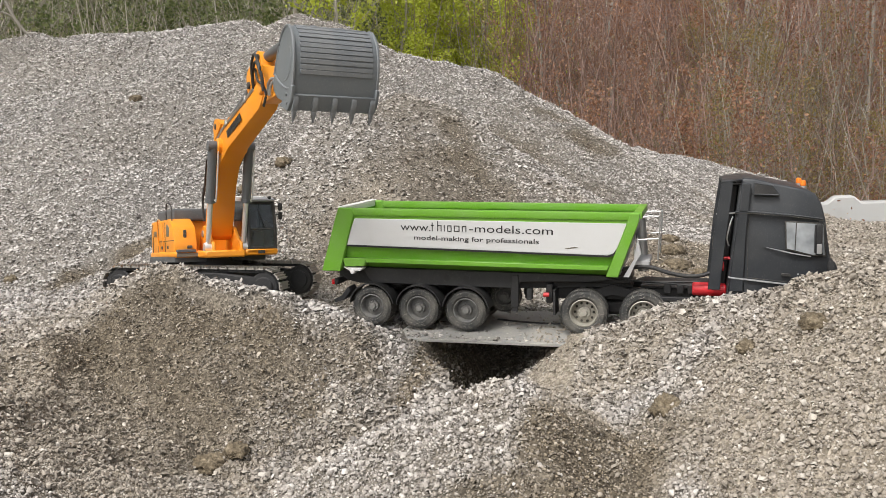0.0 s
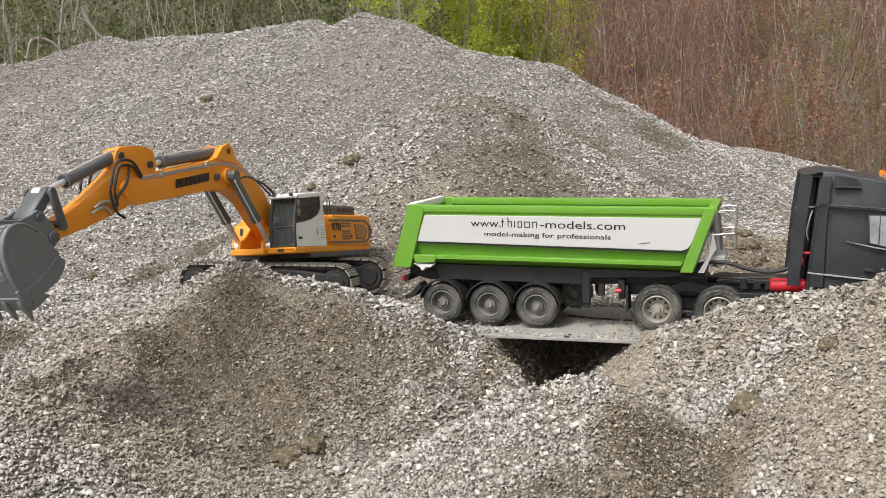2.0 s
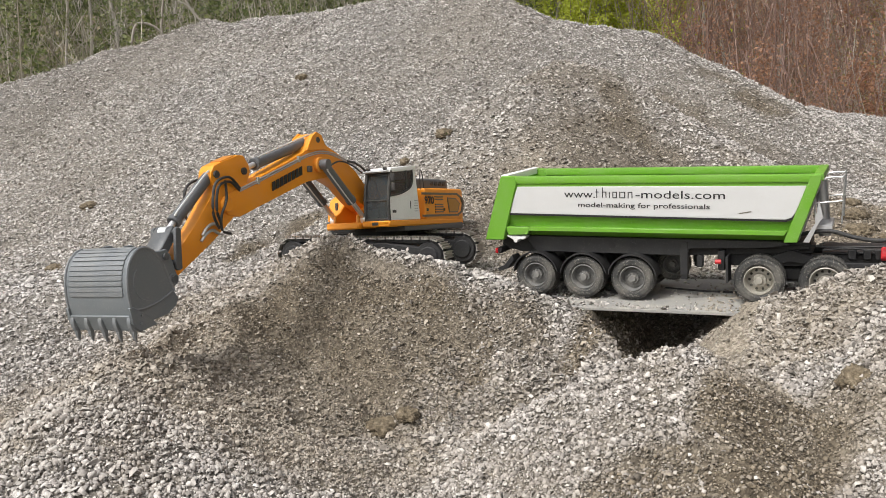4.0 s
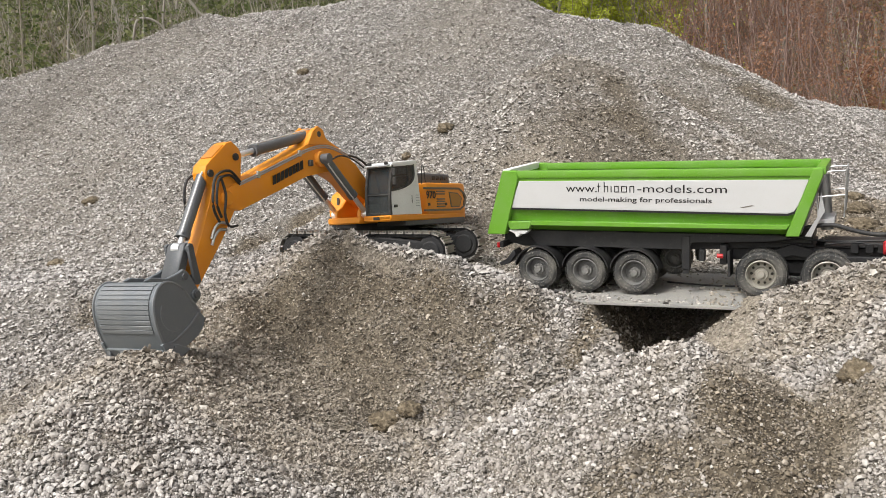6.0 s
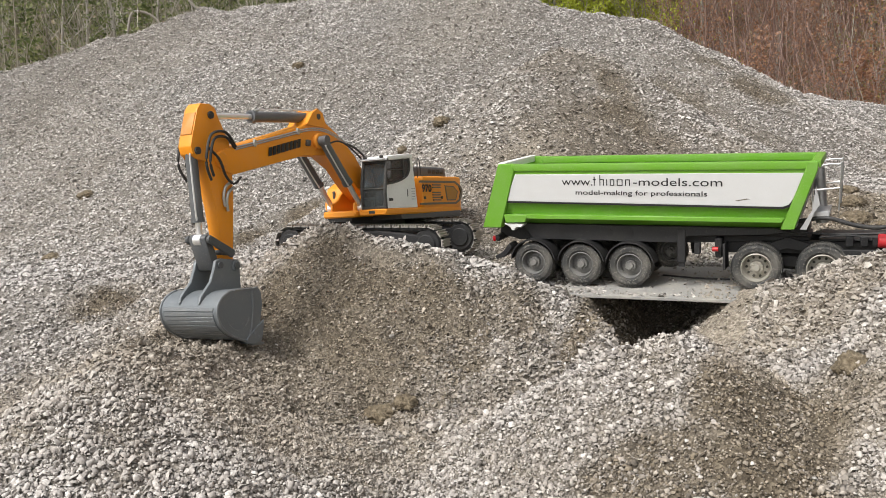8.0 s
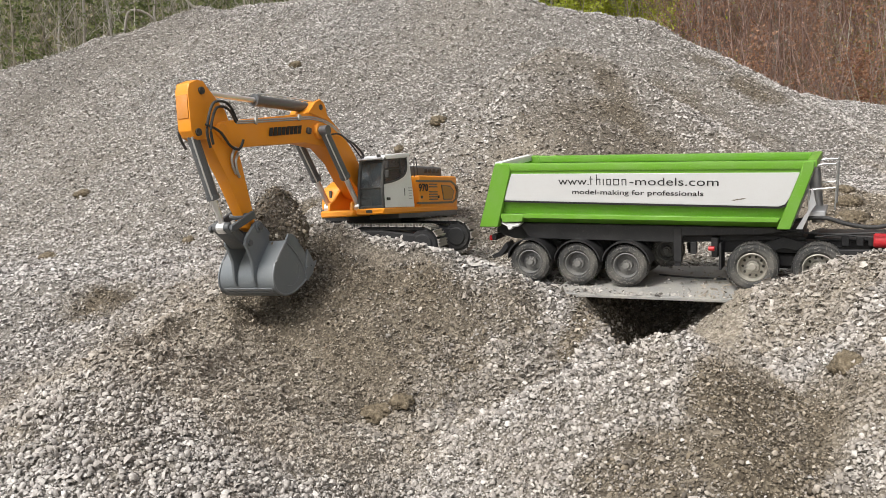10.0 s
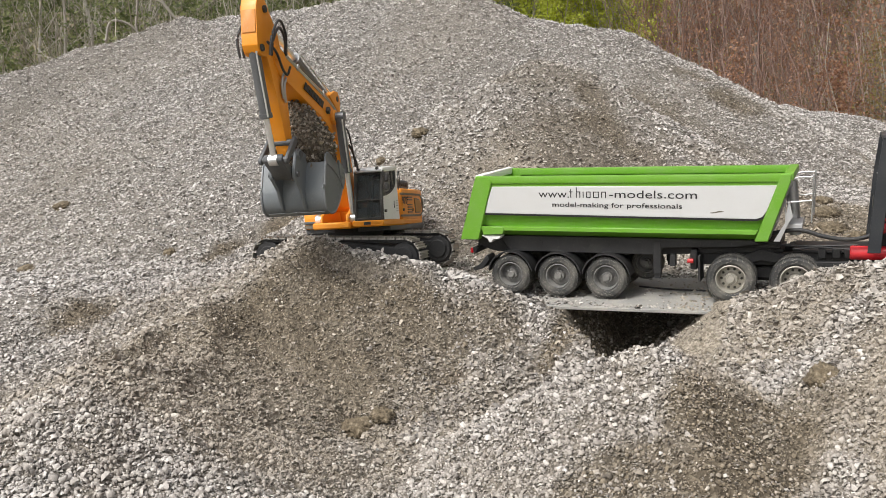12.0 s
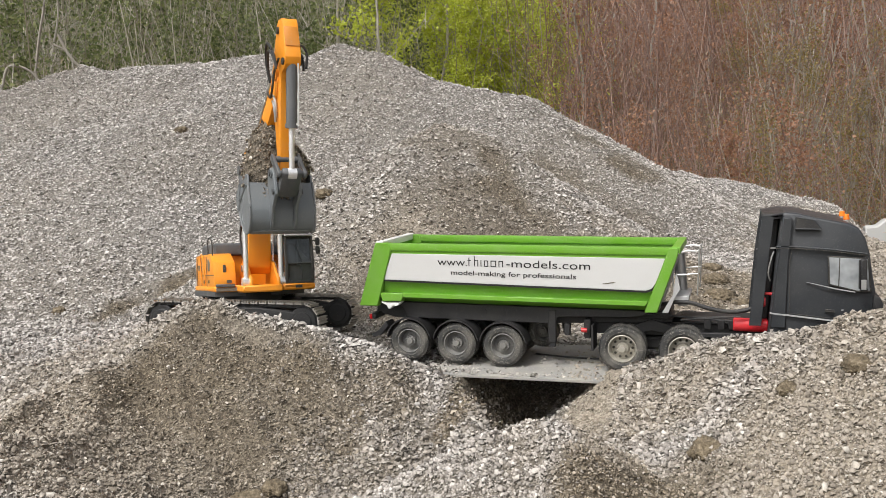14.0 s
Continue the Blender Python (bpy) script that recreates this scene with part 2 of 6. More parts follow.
def tube(pts, r, seg=8, n=8, into=None, smooth=True):
    P = spline(pts, n) if smooth and len(pts) > 2 else [Vector(p) for p in pts]
    bm = bmesh.new()
    rings = []
    up = Vector((0.03, 0.05, 1))
    for i, p in enumerate(P):
        d = (P[min(i + 1, len(P) - 1)] - P[max(i - 1, 0)]).normalized()
        a = d.cross(up)
        if a.length < 0.1:
            a = d.cross(Vector((1, 0, 0)))
        a.normalize()
        b = d.cross(a)
        rings.append([bm.verts.new(p + r * (math.cos(2 * math.pi * k / seg) * a + math.sin(2 * math.pi * k / seg) * b)) for k in range(seg)])
    for A, B in zip(rings, rings[1:]):
        for k in range(seg):
            bm.faces.new((A[k], A[(k + 1) % seg], B[(k + 1) % seg], B[k]))
    bm.faces.new(rings[0])
    bm.faces.new(list(reversed(rings[-1])))
    return join(into, bm)


def lettering(name, words, size, material, parent, m, wide=None, bold=0.0):
    """Words in the built-in font as a thin mesh, fitted to a width."""
    cu = bpy.data.curves.new(name, "FONT")
    cu.body, cu.size, cu.extrude, cu.offset = words, size, 0.0002, bold
    cu.resolution_u = 3
    tmp = bpy.data.objects.new("tmp", cu)
    me = bpy.data.meshes.new_from_object(tmp)
    bpy.data.objects.remove(tmp)
    co = np.empty(len(me.vertices) * 3)
    me.vertices.foreach_get("co", co)
    co = co.reshape(-1, 3)
    co[:, 0] -= co[:, 0].min()
    if wide:
        co[:, 0] *= wide / co[:, 0].max()
    me.vertices.foreach_set("co", co.ravel())
    me.materials.clear()
    return link_mesh(name, me, material, parent, "", m, 0)


# ground: gravel heaps, each a ridge between two tops with its slope and rounding
RIDGES = {
    "main": (-2.428, 2.707, 0.935, -1.550, 2.582, 0.945, 0.456, 0.030),
    "saddle": (-2.45, 2.50, 0.915, -1.70, 2.50, 0.895, 0.45, 0.05),
    "left_end": (-2.647, 2.372, 0.925, -3.360, 1.198, 0.540, 0.600, 0.030),
    "spur": (-0.329, 0.950, 0.413, -0.255, 1.205, 0.482, 0.690, 0.123),
    "rear": (0.340, 3.491, 0.256, 1.118, 3.526, 0.055, 0.330, 0.140),
    "left_bank": (-0.471, -0.195, 0.026, -0.250, -0.796, 0.046, 0.549, 0.022),
    "right": (0.615, -0.101, 0.066, 1.035, -0.344, 0.247, 0.621, 0.049),
}


# the near banks, each a crest through (x, y, z) places with its slope and rounding
MOUND = ([(-0.530, -0.110, 0.036), (-0.466, -0.095, 0.074), (-0.415, -0.090, 0.103), (-0.374, -0.088, 0.116), (-0.333, -0.086, 0.132), (-0.295, -0.084, 0.134), (-0.251, -0.085, 0.119), (-0.199, -0.086, 0.107), (-0.103, -0.088, 0.086),
          (0.0, -0.092, 0.062), (0.075, -0.096, 0.040), (0.160, -0.100, 0.004), (0.222, -0.160, -0.010), (0.278, -0.250, -0.027)], 0.74, 0.012)
SHOULDER = ([(-1.226, 2.500, 0.954), (-1.039, 2.480, 0.892), (-0.856, 2.450, 0.797), (-0.711, 2.420, 0.727), (-0.480, 2.400, 0.689), (-0.296, 2.400, 0.640), (-0.096, 2.420, 0.534), (0.100, 2.440, 0.408), (0.269, 2.450, 0.270)], 0.62, 0.05)
RIGHT_FOOT = ([(0.462, -0.100, 0.010), (0.505, -0.100, 0.038), (0.552, -0.100, 0.054), (0.606, -0.102, 0.072)], 0.78, 0.008)
HUMP = ([(0.262, -0.450, -0.034), (0.300, -0.430, -0.014), (0.352, -0.420, 0.010), (0.397, -0.425, 0.026), (0.430, -0.432, 0.034), (0.462, -0.500, 0.022), (0.500, -0.600, -0.012)], 0.62, 0.010)
# the upper edge of the scooped-out hollow, in plan; its inner side is to the right of the run
RIM = [(-0.300, -0.105), (-0.375, -0.145), (-0.412, -0.190), (-0.428, -0.240), (-0.411, -0.300), (-0.372, -0.390), (-0.332, -0.476), (-0.290, -0.545), (-0.250, -0.620), (-0.212, -0.662), (-0.176, -0.640), (-0.130, -0.585)]
HOLLOW = RIM + [(-0.023, -0.470), (0.050, -0.370), (0.075, -0.230), (0.030, -0.135), (-0.130, -0.105)]


def crest(x, y, line, slope, r):
    z = np.full_like(x, -9.0)
    for (x1, y1, z1), (x2, y2, z2) in zip(line, line[1:]):
        dx, dy = x2 - x1, y2 - y1
        t = np.clip(((x - x1) * dx + (y - y1) * dy) / (dx * dx + dy * dy), 0, 1)
        d = np.hypot(x - x1 - t * dx, y - y1 - t * dy)
        z = np.maximum(z, z1 + t * (z2 - z1) - slope * (np.sqrt(d * d + r * r) - r))
    return z


def blend_max(a, b, k):
    h = np.clip(0.5 + 0.5 * (a - b) / k, 0, 1)
    return b + (a - b) * h + k * h * (1 - h)


def from_line(x, y, line):
    d = np.full_like(x, 9.0)
    for (x1, y1), (x2, y2) in zip(line, line[1:]):
        dx, dy = x2 - x1, y2 - y1
        t = np.clip(((x - x1) * dx + (y - y1) * dy) / (dx * dx + dy * dy), 0, 1)
        d = np.minimum(d, np.hypot(x - x1 - t * dx, y - y1 - t * dy))
    return d


def within(x, y, loop):
    odd = np.zeros(x.shape, bool)
    for (x1, y1), (x2, y2) in zip(loop, loop[1:] + loop[:1]):
        if y1 != y2:
            odd ^= ((y1 > y) != (y2 > y)) & (x < (x2 - x1) * (y - y1) / (y2 - y1) + x1)
    return odd


def ragged(x, y):
    """Plan places shaken a little, for uneven edges."""
    return x + 0.016 * lattice(x, y, 0.07, 51) + 0.008 * lattice(x, y, 0.025, 52), y + 0.016 * lattice(x, y, 0.07, 53) + 0.008 * lattice(x, y, 0.025, 54)


def lattice(x, y, s, seed):
    """Smooth value noise from -1 to 1, in cells of s metres."""
    x, y = np.asarray(x, float) / s, np.asarray(y, float) / s
    i, j = np.floor(x), np.floor(y)
    u, v = x - i, y - j
    u, v = u * u * (3 - 2 * u), v * v * (3 - 2 * v)

    def h(a, b):
        k = np.sin(a * 127.1 + b * 311.7 + seed * 74.7) * 43758.5453
        return (k - np.floor(k)) * 2 - 1

    return (h(i, j) * (1 - u) + h(i + 1, j) * u) * (1 - v) + (h(i, j + 1) * (1 - u) + h(i + 1, j + 1) * u) * v


def height(x, y):
    """The gravel's surface at plan places x, y (arrays)."""
    x, y = np.asarray(x, float), np.asarray(y, float)
    z = -0.007 - 0.425 * np.clip(-0.1 - y, 0, 0.9) - 0.038 * np.clip(-0.6 - x, 0, 3) - 0.009 * np.clip(y - 0.5, 0, 3)
    k = 0.035
    for x1, y1, z1, x2, y2, z2, s, r in RIDGES.values():
        dx, dy = x2 - x1, y2 - y1
        t = np.clip(((x - x1) * dx + (y - y1) * dy) / (dx * dx + dy * dy), 0, 1)
        d = np.hypot(x - x1 - t * dx, y - y1 - t * dy)
        h = z1 + t * (z2 - z1) - s * (np.sqrt(d * d + r * r) - r)
        top = np.maximum(z, h)
        z = top + k * np.log(np.exp((z - top) / k) + np.exp((h - top) / k))
    z = blend_max(z, crest(x, y, *SHOULDER), 0.03)
    z = blend_max(z, crest(x, y, *MOUND), 0.012)
    z = blend_max(z, crest(x, y, *RIGHT_FOOT), 0.012)
    # the trench under the bridging plate
    wall = 0.187 + 0.56 * np.clip(-0.10 - y, 0, 0.2) + 0.010 * lattice(x, y, 0.05, 61)
    tr = np.maximum(np.maximum(2.1 * (wall - x), 0.86 * (x - 0.436)), -0.135 + 0.62 * np.clip(-0.14 - y, 0, 2) + 0.75 * np.clip(y - 0.10, 0, 2))
    z = np.minimum(z, tr)
    z = blend_max(z, crest(x, y, *HUMP), 0.012)
    # the hollow scooped out of the dark bank, steep at its rim
    u, v = ragged(x, y)
    rim = from_line(u, v, RIM)
    z = z - np.where(within(u, v, HOLLOW), 0.036 * np.clip(rim / 0.050, 0, 1) * np.clip(1.25 - rim / 0.20, 0, 1), 0)
    inside = np.where(within(u, v, HOLLOW), np.clip(from_line(u, v, HOLLOW + HOLLOW[:1]) / 0.03, 0, 1), 0)
    z = z + inside * (0.0075 * lattice(x, y, 0.060, 71) + 0.0060 * lattice(x, y, 0.028, 72) + 0.0030 * lattice(x, y, 0.014, 73))
    d = np.hypot((u + 0.015) / 0.105, (v + 0.235) / 0.062)
    z = z - 0.024 * np.clip(2.4 * (1 - d), 0, 1)
    # the run along which the bucket digs
    run = np.interp(-y, [0.20, 0.243, 0.297, 0.349, 0.41, 0.471, 0.527, 0.576, 0.62, 0.68], [0.10, 0.060, 0.022, 0.000, -0.016, -0.014, -0.006, 0.000, 0.012, 0.060])
    z = np.where((y < -0.20) & (y > -0.68), np.minimum(z, run + 0.9 * np.clip(np.abs(u + 0.347) - 0.060, 0, 1)), z)
    # the level pad on which the excavator stands, dug in behind the bank
    px, py = np.abs(x + 0.316), np.abs(y - 0.088)
    edge = np.hypot(np.clip(px - 0.19, 0, 9), np.clip(py - 0.115, 0, 9))
    pad = np.minimum(0.0715 - 0.037 - 0.090 * (y - 0.0793), 0.066)
    z = np.maximum(z, pad - 0.85 * edge)
    z = np.where((px < 0.21) & (y > -0.09) & (y < 0.21), np.minimum(z, pad + 0.004 + 2.0 * np.clip(-0.032 - y, 0, 1) + 1.2 * np.clip(px - 0.155, 0, 1)), z)
    # furrows scraped into the foot of the large heap
    for x1, y1, x2, y2, deep in ((-0.80, 0.60, -0.93, 0.555, 0.042), (-0.93, 0.555, -1.0, 0.40, 0.036), (-0.83, -0.05, -0.99, -0.21, 0.036)):
        dx, dy = x2 - x1, y2 - y1
        t = np.clip(((x - x1) * dx + (y - y1) * dy) / (dx * dx + dy * dy), 0, 1)
        z = z - deep * np.exp(-(np.hypot(x - x1 - t * dx, y - y1 - t * dy) / 0.035) ** 2)
    # the ground falls away behind the end of the rear heap
    u = np.clip((x - 1.08) / 0.28, 0, 1)
    z = z - 0.17 * np.clip(y - 2.2, 0, 2.4) * u * u * (3 - 2 * u)
    # the wooded bank far behind
    z = z + 0.22 * np.clip(np.hypot(x + 0.5, y) - 9.0, 0, 30)
    near = np.exp(-((x - 0.1) ** 2 + (y + 0.2) ** 2) / 2.0)
    z = z + 0.012 * lattice(x, y, 0.23, 1) * (0.25 + 0.75 * (1 - near)) + 0.007 * lattice(x, y, 0.09, 2) + 0.0060 * lattice(x, y, 0.035, 3) + 0.0050 * lattice(x, y, 0.017, 5)
    return z


FINES = [(0.550, -0.580, 0.080, 0.150, 1.0), (0.500, -0.530, 0.050, 0.090, 0.9), (0.440, -0.640, 0.090, 0.060, 0.8), (-0.36, -0.50, 0.08, 0.16, 0.30), (0.36, -0.56, 0.16, 0.16, 0.26), (0.10, -0.16, 0.09, 0.07, 0.7), (0.215, -0.16, 0.035, 0.10, 0.9), (0.13, -0.26, 0.10, 0.14, 0.45),
         (-0.22, 1.22, 0.20, 0.26, 0.38), (0.03, 0.80, 0.20, 0.20, 0.60), (0.0, 0.93, 0.10, 0.08, 0.85), (-0.06, 1.07, 0.08, 0.07, 0.75), (0.21, 2.15, 0.12, 0.12, 0.90), (0.06, 2.24, 0.09, 0.06, 0.65), (0.60, 1.02, 0.12, 0.34, 0.55), (-0.975, 0.48, 0.05, 0.11, 0.9), (-0.87, 0.59, 0.10, 0.05, 0.95), (-0.05, 1.75, 0.16, 0.18, 0.55), (-0.30, 1.50, 0.10, 0.10, 0.5),
         (-0.91, -0.13, 0.10, 0.07, 0.8), (0.28, 1.60, 0.16, 0.22, 0.45), (0.22, 0.05, 0.10, 0.30, 0.8), (-0.12, 0.45, 0.12, 0.14, 0.5)]
SAND = [(0.86, -0.42, 0.32, 0.34, 0.90), (0.42, 0.02, 0.08, 0.36, 1.0), (0.50, -0.40, 0.06, 0.07, 1.0), (0.58, -0.20, 0.14, 0.16, 0.8), (-0.40, -0.55, 0.50, 0.40, 0.8), (-0.55, -0.1, 0.3, 0.25, 0.6), (0.1, 0.4, 0.3, 0.3, 0.6), (0.7, 0.9, 0.4, 0.5, 0.8), (1.3, 1.8, 0.5, 1.2, 0.9), (0.82, -0.37, 0.05, 0.04, 1.0)]


def patches(x, y, spots, wob):
    f = np.zeros_like(x)
    for cx, cy, rx, ry, w in spots:
        d = np.hypot((x - cx) / rx, (y - cy) / ry)
        f = np.maximum(f, w * np.clip(1.9 - 1.4 * d + wob, 0, 1))
    return f


def fines(x, y):
    """How far damp brown fines fill the gravel, 0 to 1."""
    wob = 0.55 * lattice(x, y, 0.11, 8) + 0.35 * lattice(x, y, 0.04, 9)
    u, v = ragged(x, y)
    side = np.where(within(u, v, HOLLOW), 1, -1) * from_line(u, v, HOLLOW + HOLLOW[:1])
    hollow = np.clip(0.55 + side / 0.035, 0, 1) * (0.86 + 0.22 * lattice(x, y, 0.08, 13)) * np.clip((y + 0.56) / 0.28, 0.24, 1)
    return np.clip(np.maximum(patches(x, y, FINES, wob), hollow) + 0.04 + 0.20 * np.clip(lattice(x, y, 0.4, 12), 0, 1), 0, 1)


def sandy(x, y):
    """How tan the gravel is, 0 to 1."""
    wob = 0.5 * lattice(x, y, 0.16, 31) + 0.3 * lattice(x, y, 0.05, 32)
    return np.clip(patches(x, y, SAND, wob) + 0.18 + 0.15 * lattice(x, y, 0.5, 33), 0, 1)


def steps(*legs):
    out = [legs[0][0]]
    for a, b, n in legs:
        out += list(np.linspace(a, b, n + 1)[1:])
    return np.array(out)


def ground():
    xs = steps((-70, -12, 20), (-12, -3.6, 24), (-3.6, -0.9, 90), (-0.9, 1.2, 230), (1.2, 3.0, 30), (3, 12, 24), (12, 70, 20))
    ys = steps((-60, -6, 14), (-6, -1.3, 16), (-1.3, 0.5, 200), (0.5, 3.8, 120), (3.8, 12, 30), (12, 80, 24))
    X, Y = np.meshgrid(xs, ys)
    Z = height(X, Y)
    nx, ny = len(xs), len(ys)
    co = np.stack([X, Y, Z], -1).reshape(-1, 3)
    idx = np.arange(nx * ny).reshape(ny, nx)
    q = np.stack([idx[:-1, :-1], idx[:-1, 1:], idx[1:, 1:], idx[1:, :-1]], -1).reshape(-1, 4)
    me = raw_mesh("ground", co, q)
    put_attr(me, "fines", fines(X.ravel(), Y.ravel()))
    put_attr(me, "sand", sandy(X.ravel(), Y.ravel()))
    far = np.clip((np.hypot(co[:, 0] + 0.5, co[:, 1] - 1.0) - 3.4) / 0.8 + 0.3 * lattice(co[:, 0], co[:, 1], 0.5, 4), 0, 1)
    put_attr(me, "litter", far)
    ob = link_mesh("ground", me, BED, smooth=0)
    me.polygons.foreach_set("use_smooth", [True] * len(me.polygons))
    return tagged(ob, "heaps of crushed grey gravel with damp brown fines", "ground", kind="structure")


def raw_mesh(name, co, faces):
    me = bpy.data.meshes.new(name)
    n = faces.shape[1]
    me.vertices.add(len(co))
    me.vertices.foreach_set("co", np.ascontiguousarray(co, dtype=np.float32).ravel())
    me.loops.add(faces.size)
    me.loops.foreach_set("vertex_index", np.ascontiguousarray(faces, dtype=np.int32).ravel())
    me.polygons.add(len(faces))
    me.polygons.foreach_set("loop_start", np.arange(len(faces), dtype=np.int32) * n)
    me.update(calc_edges=True)
    return me


def put_attr(me, name, values):
    at = me.attributes.new(name, "FLOAT", "POINT")
    at.data.foreach_set("value", np.ascontiguousarray(values, dtype=np.float32))


def turns(rng, n, tilt):
    """Random turn matrices: any heading, tilted by up to about tilt radians."""
    a, b, c = rng.uniform(0, 2 * np.pi, n), rng.normal(0, tilt, n), rng.normal(0, tilt, n)
    ca, sa, cb, sb, cc, sc = np.cos(a), np.sin(a), np.cos(b), np.sin(b), np.cos(c), np.sin(c)
    o, l = np.zeros(n), np.ones(n)
    Rz = np.stack([ca, -sa, o, sa, ca, o, o, o, l], -1).reshape(n, 3, 3)
    Rx = np.stack([l, o, o, o, cb, -sb, o, sb, cb], -1).reshape(n, 3, 3)
    Ry = np.stack([cc, o, sc, o, l, o, -sc, o, cc], -1).reshape(n, 3, 3)
    return Rz @ Rx @ Ry


CHIP = np.array([(-1, -.8, -.8), (.9, -1, -.7), (1, .8, -.8), (-.8, 1, -.7), (-.75, -.6, .7), (.6, -.75, .9), (.7, .5, .75), (-.5, .75, 1)]) * 0.5
CHIP_F = np.array([(0, 1, 5), (0, 5, 4), (1, 2, 6), (1, 6, 5), (2, 3, 7), (2, 7, 6), (3, 0, 4), (3, 4, 7), (4, 5, 6), (4, 6, 7)])
FLAKE = np.array([(-1, -.75, -.6), (.9, -1, -.5), (1, .8, -.6), (-.85, 1, -.5), (-.55, -.1, .70), (.6, .15, .75)]) * 0.5
FLAKE_F = np.array([(0, 1, 5), (0, 5, 4), (1, 2, 5), (2, 3, 4), (2, 4, 5), (3, 0, 4)])
SHARD = np.array([(-1, -.7, -.5), (.9, -.9, -.6), (.8, .9, -.5), (-.8, .8, -.6), (.1, -.1, .75)]) * 0.5
SHARD_F = np.array([(0, 1, 4), (1, 2, 4), (2, 3, 4), (3, 0, 4)])


def scatter(name, x, y, z, f, size, shape, tris, seed, label, material=None, tilt=0.5):
    """One object of many loose stones."""
    rng = np.random.default_rng(seed)
    n = len(x)
    s = np.stack([size * rng.uniform(0.75, 1.5, n), size * rng.uniform(0.6, 1.0, n), size * rng.uniform(0.40, 0.85, n)], -1)
    v = shape[None] * (1 + rng.uniform(-0.28, 0.28, (n, len(shape), 3))) * s[:, None]
    v = np.einsum("nij,nkj->nki", turns(rng, n, tilt), v) + np.stack([x, y, z], -1)[:, None]
    fc = tris[None] + (np.arange(n) * len(shape))[:, None, None]
    me = raw_mesh(name, v.reshape(-1, 3), fc.reshape(-1, 3))
    put_attr(me, "fines", np.repeat(f, len(shape)))
    put_attr(me, "sand", np.repeat(sandy(np.asarray(x), np.asarray(y)), len(shape)))
    return tagged(link_mesh(name, me, material or GRAVEL, smooth=0), label, "gravel", kind="stuff")


def clear_of_works(x, y):
    """Where loose stones may lie: not on the plate and not inside the tracks."""
    plate = (x > 0.13) & (x < 0.47) & (y > -0.075) & (y < 0.21)
    tracks = (np.abs(x + 0.316) < 0.195) & (y > 0.075 - 0.12) & (y < 0.20)
    cab = (x > 0.69) & (x < 0.89) & (y > -0.01) & (y < 0.19)
    return ~((plate & (height(x, y) > -0.03)) | tracks | cab)


def gravel():
    rng = np.random.default_rng(5)
    n = 500000
    x, y = rng.uniform(-1.05, 1.2, n), rng.uniform(-1.2, 0.5, n)
    far, side = np.hypot(x - 0.65, y + 1.54), np.degrees(np.arctan2(0.65 - x, y + 1.54))
    ok = clear_of_works(x, y) & (far > 0.72) & (side > -16) & (side < 62)
    f, d = fines(x, y), sandy(x, y)
    ramp = (x > 0.33) & (x < 0.475) & (y > -0.31) & (y < 0.22)
    ok &= rng.uniform(0, 1, n) < np.clip(1.25 / far, 0.5, 1) ** 1.6 * (1 - 0.15 * d) * np.where(ramp, 0.12, 1.0)
    x, y, f = x[ok], y[ok], f[ok]
    coarse = np.clip(1.6 - np.hypot((x - 0.36) / 0.17, (y + 0.56) / 0.16), 0, 1) * (1 - f)
    size = np.clip(rng.lognormal(-5.34, 0.40, len(x)), 0.0024, 0.0130) * (1 - 0.30 * f) * (1 - 0.10 * coarse) * (1 - 0.25 * sandy(x, y))
    f = np.clip(f * rng.uniform(0.6, 1.25, len(x)) - 0.9 * (rng.uniform(0, 1, len(x)) < 0.05), 0, 1)
    z = height(x, y) + rng.uniform(0.10, 0.75, len(x)) * size
    near = np.hypot(x - 0.65, y + 1.54) < 1.22
    for k, shape, tris in ((near, CHIP, CHIP_F), (~near, FLAKE, FLAKE_F)):
        scatter("gravel", x[k], y[k], z[k], f[k], size[k] * (0.74 if shape is CHIP else 1.0), shape, tris, 6, "crushed grey limestone chips lying on the near heaps", tilt=0.65)
    n = 430000
    x, y = rng.uniform(-3.5, 1.9, n), rng.uniform(-0.7, 3.9, n)
    far, side = np.hypot(x - 0.65, y + 1.54), np.degrees(np.arctan2(0.65 - x, y + 1.54))
    ok = ~((x > -1.05) & (x < 1.2) & (y < 0.5)) & clear_of_works(x, y) & (np.hypot(x + 0.5, y - 1.0) < 3.6) & (side > -14) & (side < 60)
    # fewer stones on the far sides of the heaps
    ux, uy = (0.65 - x) / far, (-1.54 - y) / far
    ok &= height(x + 0.05 * ux, y + 0.05 * uy) - height(x, y) < 0.05 * 0.38 / far + 0.012
    x, y = x[ok], y[ok]
    f = fines(x, y)
    size = np.clip(rng.lognormal(-5.00, 0.28, len(x)), 0.004, 0.012) * (1 - 0.25 * f)
    f = np.clip(f * rng.uniform(0.6, 1.25, len(x)), 0, 1)
    scatter("gravel", x, y, height(x, y) + rng.uniform(0.1, 0.65, len(x)) * size, f, size, SHARD, SHARD_F, 7, "crushed grey limestone chips covering the large heap", tilt=0.5)


